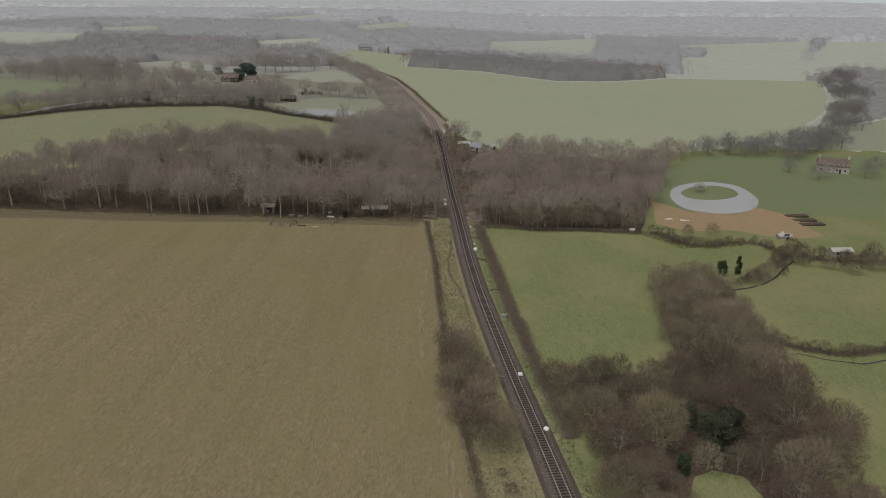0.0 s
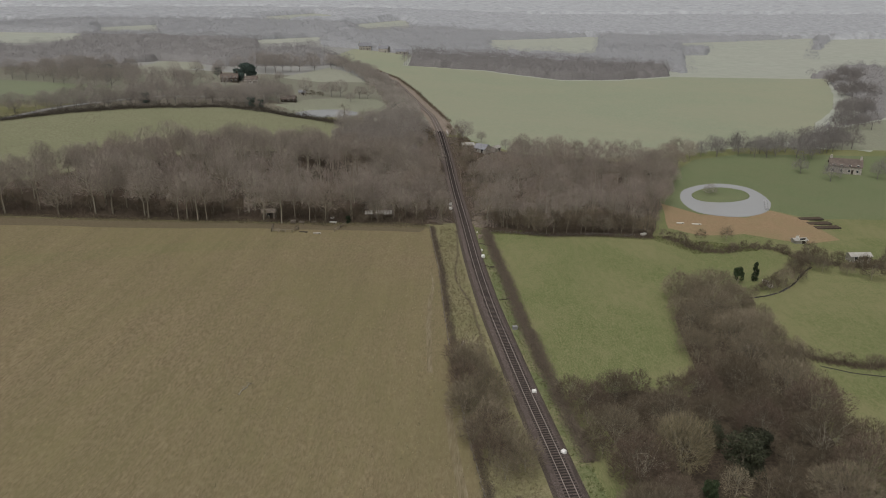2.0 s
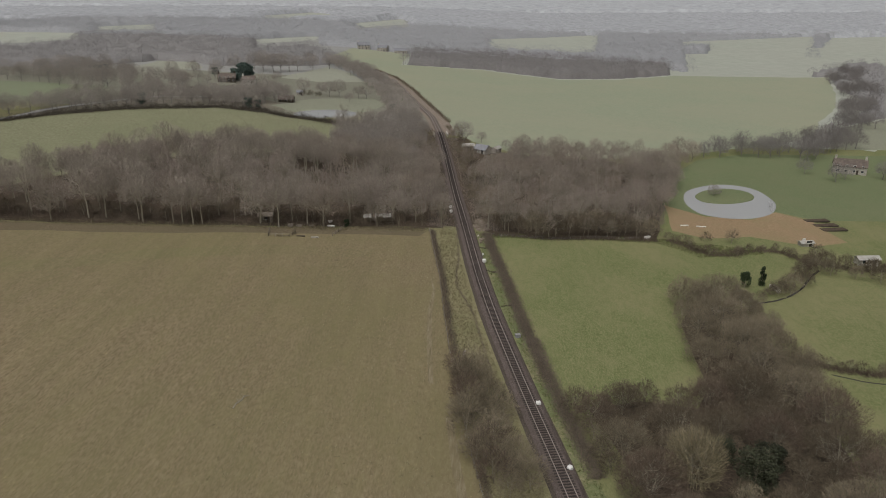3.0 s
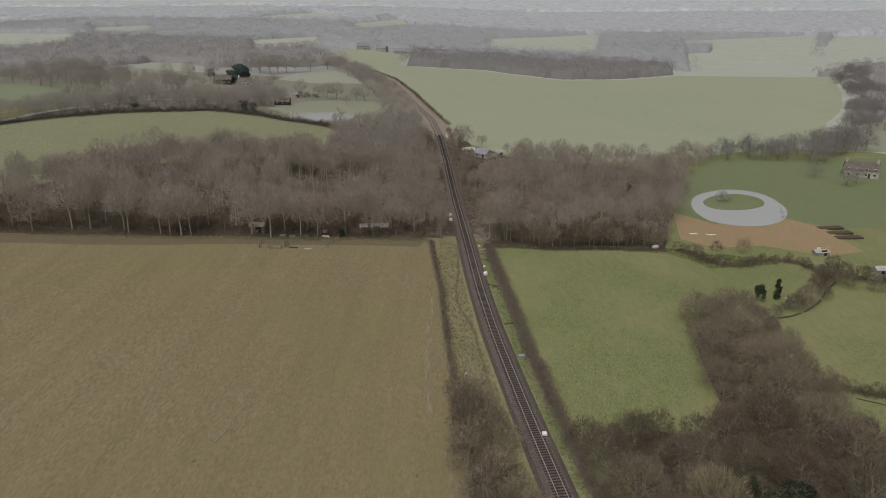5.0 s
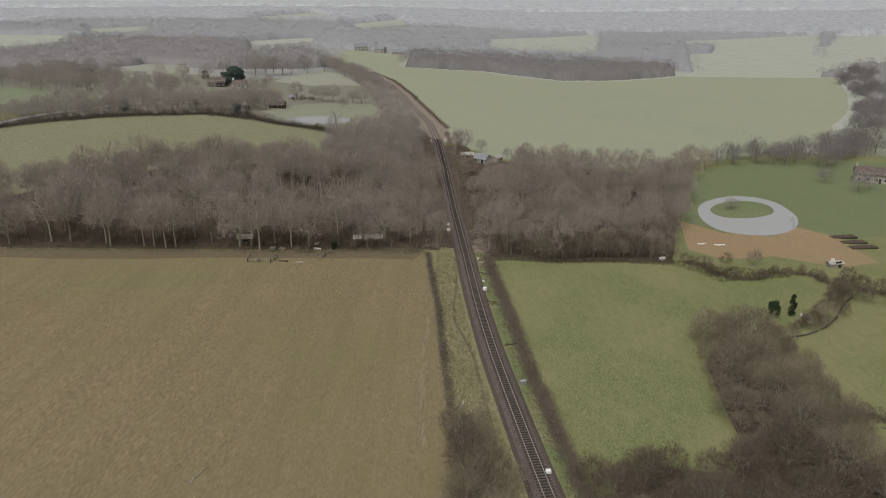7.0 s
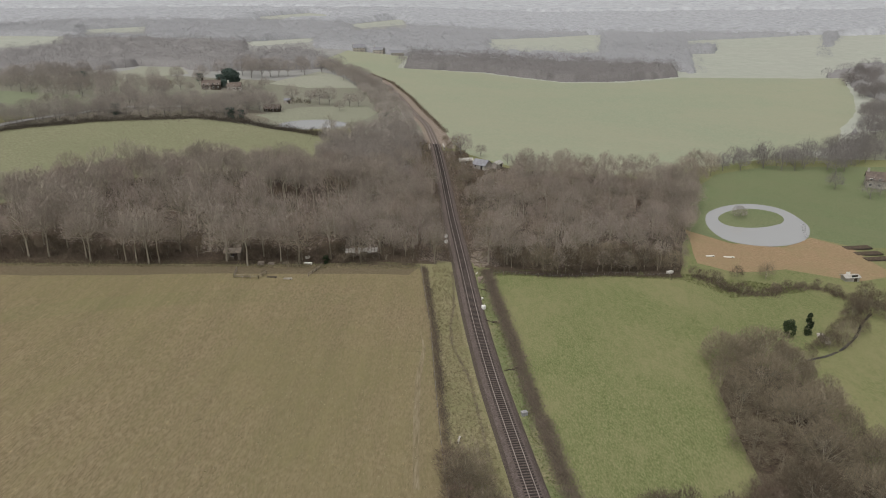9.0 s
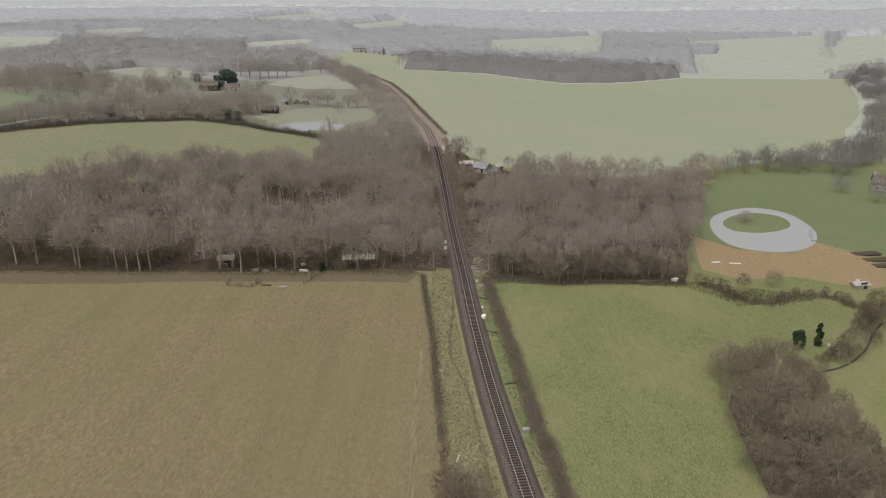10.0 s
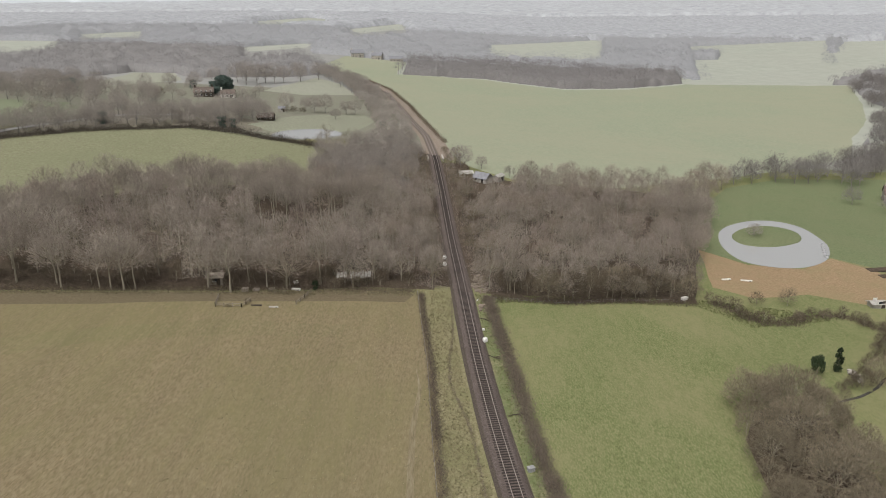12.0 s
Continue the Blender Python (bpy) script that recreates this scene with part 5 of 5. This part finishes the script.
ribbon("water_4", [(76, 163.5), (82, 161), (90, 160), (98, 164), (120, 168)], 0.5, M_BROOK, "narrow ditch of water beside the hedge", "water")


def derelict_shed(x, y, turn):
    """An open frame with some of its roof sheets left."""
    t = thing("derelict_shed", "derelict open shed with broken pale roof sheets at the wood edge", "shed")
    for px in np.linspace(-4.5, 4.5, 6):
        for py in (-1.5, 1.5):
            part("post", Geo().box((0.14, 0.14, 2.0 + (0.5 if py > 0 else 0)), Matrix.Translation((px, py, 0))), M_TIMBER, t)
        part("rafter", Geo().tube([(px, -1.8, 1.95), (px, 1.8, 2.6)], [0.07, 0.07], 4), M_TIMBER, t)
    for py, z in ((-1.5, 2.02), (0, 2.3), (1.5, 2.56)):
        part("purlin", Geo().tube([(-4.8, py, z), (4.8, py, z)], [0.05, 0.05], 4), M_TIMBER, t)
    rng = np.random.default_rng(5)
    for k, px in enumerate(np.arange(-4.4, 4.6, 0.9)):
        if k in (3,):
            continue
        m = Matrix.Translation((px, rng.normal() * 0.1, 2.4)) @ Matrix.Rotation(radians(10.5 + rng.normal() * 2), 4, "X") @ Matrix.Rotation(rng.normal() * 0.04, 4, "Z")
        part("roof_sheet", Geo().box((0.78, rng.uniform(2.4, 3.5), 0.03), m), M_SHEET, t)
    part("back_wall", Geo().box((9.0, 0.08, 1.7), Matrix.Translation((0, 1.58, 0))), M_TIMBER, t)
    t.matrix_basis = at_land(x, y, turn)


derelict_shed(-31.5, 246.5, 7)


def post_fence(line, gap, high, label, rails=2, mat=None):
    t = thing("post_and_wire_fence", label, "fence")
    post = Geo().box((0.13, 0.13, high + 0.3), bevel=0.03).mesh("post", mat or M_TIMBER)
    for x, y, dx, dy in along(line, gap):
        p = new("post", post)
        p.parent = t
        p.matrix_basis = Matrix.Translation((x, y, land(x, y) - 0.3)) @ Matrix.Rotation(rng_w.normal() * 0.04, 4, "X") @ Matrix.Rotation(rng_w.normal() * 0.04, 4, "Y")
    pts = [(x, y, land(x, y)) for x, y, dx, dy in along(line, gap)]
    for k in range(rails):
        part("wire", Geo().tube([(x, y, z + high * (0.5 + 0.42 * k)) for x, y, z in pts], [0.012] * len(pts), 3), M_GREYBOX, t)


post_fence([(x - 0.9, y) for x, y in FENCE_LEFT[:7]], 3.0, 1.1, "old post and wire fence along the stubble field")
post_fence([(4.5, 241.5), (22, 242.5), (38, 247), (57, 249.5)], 3.2, 1.0, "short pale fence posts along the wood edge")


def pen(corners, label):
    t = thing("rail_pen", label, "fence")
    for (x0, y0), (x1, y1) in zip(corners, corners[1:]):
        n = max(2, int(math.hypot(x1 - x0, y1 - y0) / 1.8))
        for k in range(n + 1):
            x, y = x0 + (x1 - x0) * k / n, y0 + (y1 - y0) * k / n
            part("post", Geo().box((0.16, 0.16, 1.1), at_land(x, y)), M_TIMBER, t)
        for z in (0.45, 0.9):
            part("rail", Geo().tube([(x0, y0, land(x0, y0) + z), (x1, y1, land(x1, y1) + z + 0.05)], [0.07, 0.07], 4), M_TIMBER, t)


pen([(-62.5, 231), (-61.5, 225.5), (-55.5, 226.2), (-54.5, 230)], "rough timber pen at the edge of the field")
pen([(-43.5, 230.5), (-42.3, 234.5), (-41.5, 238.5)], "broken rail fence at the edge of the field")


def pallet_stack(x, y, turn, layers, label):
    t = thing("pallet_stack", label, "pallets")
    for k in range(layers):
        for b in np.linspace(-0.5, 0.5, 5):
            part("board", Geo().box((1.6, 0.16, 0.05), Matrix.Translation((0.03 * k, b, k * 0.18 + 0.12))), M_TIMBER, t)
        for b in (-0.7, 0, 0.7):
            part("bearer", Geo().box((0.1, 1.1, 0.12), Matrix.Translation((b, 0, k * 0.18))), M_TIMBER, t)
    t.matrix_basis = at_land(x, y, turn)


pallet_stack(-57.5, 236, 8, 5, "pale stack of old pallets under the trees")
pallet_stack(-55, 237, -12, 3, "low stack of old pallets under the trees")
pallet_stack(-51.5, 238.5, 20, 2, "scattered old pallets in the brash")


def plank(x, y, turn, size, mat, label, name="plank"):
    t = thing(name, label, "timber")
    part("beam", Geo().box(size, bevel=0.03), mat, t)
    part("prop", Geo().box((0.3, size[1] * 1.6, 0.2), Matrix.Translation((size[0] * 0.3, 0, 0)), 0.02), M_DARKWOOD, t)
    t.matrix_basis = at_land(x, y, turn)


plank(-48.3, 227.8, 6, (2.2, 0.4, 0.4), M_STONE, "pale trough lying in the field")
plank(-52.5, 228, 3, (2.6, 0.4, 0.3), M_DARKWOOD, "dark sleeper lying in the field")
plank(-45.5, 239.3, -8, (2.2, 0.7, 0.5), M_RENDERED, "white board under the trees")
plank(-46.5, 243.5, 30, (1.2, 0.8, 0.6), M_RENDERED, "white drum lid among brambles")
plank(0.4, 241, 70, (1.1, 0.25, 0.25), M_RENDERED, "short pale post lying by the track")
plank(55.3, 251.5, 30, (1.8, 0.9, 0.9), M_RENDERED, "pale sack caught in the hedge")
plank(71.9, 269.5, 10, (2.6, 0.7, 0.3), M_RENDERED, "white boards lying on the bare lawn")
plank(77.7, 269.7, -5, (3.2, 0.6, 0.25), M_RENDERED, "white boards lying on the bare lawn")
plank(-2.6, 160, 80, (2.2, 0.3, 0.3), M_STONE, "pale cable trough lid by the ballast")
plank(1.6, 190, 75, (1.2, 0.3, 0.3), M_DARKWOOD, "dark offcut by the ballast")


for x, y, k in ((-54.5, 228.3, 0.42), (-50, 235.8, 0.5), (-48, 236.8, 0.45), (-58.5, 225.8, 0.3), (-34, 243.8, 0.6), (-28, 244.5, 0.7), (-31, 243.6, 0.5)):
    plant(pick(THORN), x, y, k)
plant(HOLLY[0], -40.8, 240.5, 0.42)


def rubble(x, y, rx, ry, count, mat, label, seed):
    rng = np.random.default_rng(seed)
    g = Geo()
    for _ in range(count):
        a, f = rng.uniform(0, 6.28), math.sqrt(rng.uniform(0, 1))
        px, py = x + math.cos(a) * f * rx, y + math.sin(a) * f * ry
        z = land(px, py) + 0.5 * (1 - f)
        q = rng.uniform(0.15, 0.5)
        d = np.array([(sx, sy, sz) for sx in (-1, 1) for sy in (-1, 1) for sz in (-1, 1)], float) * q * rng.uniform(0.5, 1.0, (8, 3))
        g.add(d + (px, py, z), [(0, 1, 3, 2), (4, 6, 7, 5), (0, 4, 5, 1), (2, 3, 7, 6), (0, 2, 6, 4), (1, 5, 7, 3)])
    return tagged(new("rubble_heap", g.mesh("rubble_heap", mat)), label, "rubble", "", "stuff")


rubble(1.4, 252.5, 2.6, 7.0, 130, M_EARTH, "pale heap of broken stone and clay beside the line", 61)
rubble(1.8, 236, 1.0, 2.5, 22, M_EARTH, "loose stones beside the ballast", 62)
rubble(82.5, 213.5, 1.0, 3.0, 40, M_STONE, "pale stones in the bed of the brook", 64)
rubble(-1.0, 300, 1.5, 9, 40, M_EARTH, "loose spoil on the railway bank", 63)
g = Geo()
rng_s = np.random.default_rng(77)
for k in range(26):
    px, py = 111.2 + 4.2 * (k / 25) + 0.5 * rng_s.normal() * 0.5, 294.5 + 14 * (k / 25) + 0.4 * rng_s.normal()
    g.box((0.9, 0.7, 0.3 + 0.2 * rng_s.uniform()), Matrix.Translation((px, py, -7.4)) @ Matrix.Rotation(rng_s.uniform(0, 3), 4, "Z"), 0.12)
tagged(new("pond_edging", g.mesh("pond_edging", M_GREYBOX)), "rough stone edging of the garden pond", "stones", "", "stuff")


def garden_bed(x, y, turn):
    t = thing("garden_bed", "raised garden bed with dark soil and timber edge", "garden bed")
    part("edge", Geo().box((9, 3, 0.45), bevel=0.05), M_DARKWOOD, t)
    part("soil", Geo().box((8.6, 2.6, 0.1), Matrix.Translation((0, 0, 0.42)), 0.03), M_LITTER, t)
    t.matrix_basis = at_land(x, y, turn)


for k in range(3):
    garden_bed(124 + k * 1.0, 286 - k * 5, 10)


def parapet(y, u):
    """One low brick wall of the small bridge under the line."""
    t = thing("bridge_parapet", "low pale brick parapet of a small railway bridge", "wall")
    part("wall", Geo().box((0.5, 9, 1.3), bevel=0.05), M_STONE, t)
    part("coping", Geo().box((0.7, 9.2, 0.18), Matrix.Translation((0, 0, 1.3)), 0.04), M_STONE, t)
    t.matrix_basis = line_pose(y, u, -0.1)


parapet(404, -3.4)
parapet(404, 3.4)


# ---- sleepers, piece by piece ----
sleeper_mesh = Geo().box((2.6, 0.26, 0.16), bevel=0.02).mesh("sleeper", M_SLEEPER)
ys = np.arange(98, 98 + 300 * 0.72, 0.72)
for y in ys:
    s = new("sleeper", sleeper_mesh)
    s.parent = TRACK
    s.matrix_basis = line_pose(y, rng_w.normal() * 0.02, 0.245) @ Matrix.Rotation(rng_w.normal() * 0.008, 4, "Z")
g = Geo()
for y in [*np.arange(-57, 97.5, 0.72), *np.arange(ys[-1] + 0.72, 412, 0.72)]:
    g.box((2.6, 0.26, 0.16), line_pose(y, 0, 0.245))
far_sleepers = part("sleeper_run", g, M_SLEEPER, TRACK, "run of dark timber sleepers")
far_sleepers["kind"] = "stuff"

for m in MODELS:
    for o in [*m.children_recursive, m]:
        bpy.data.objects.remove(o)
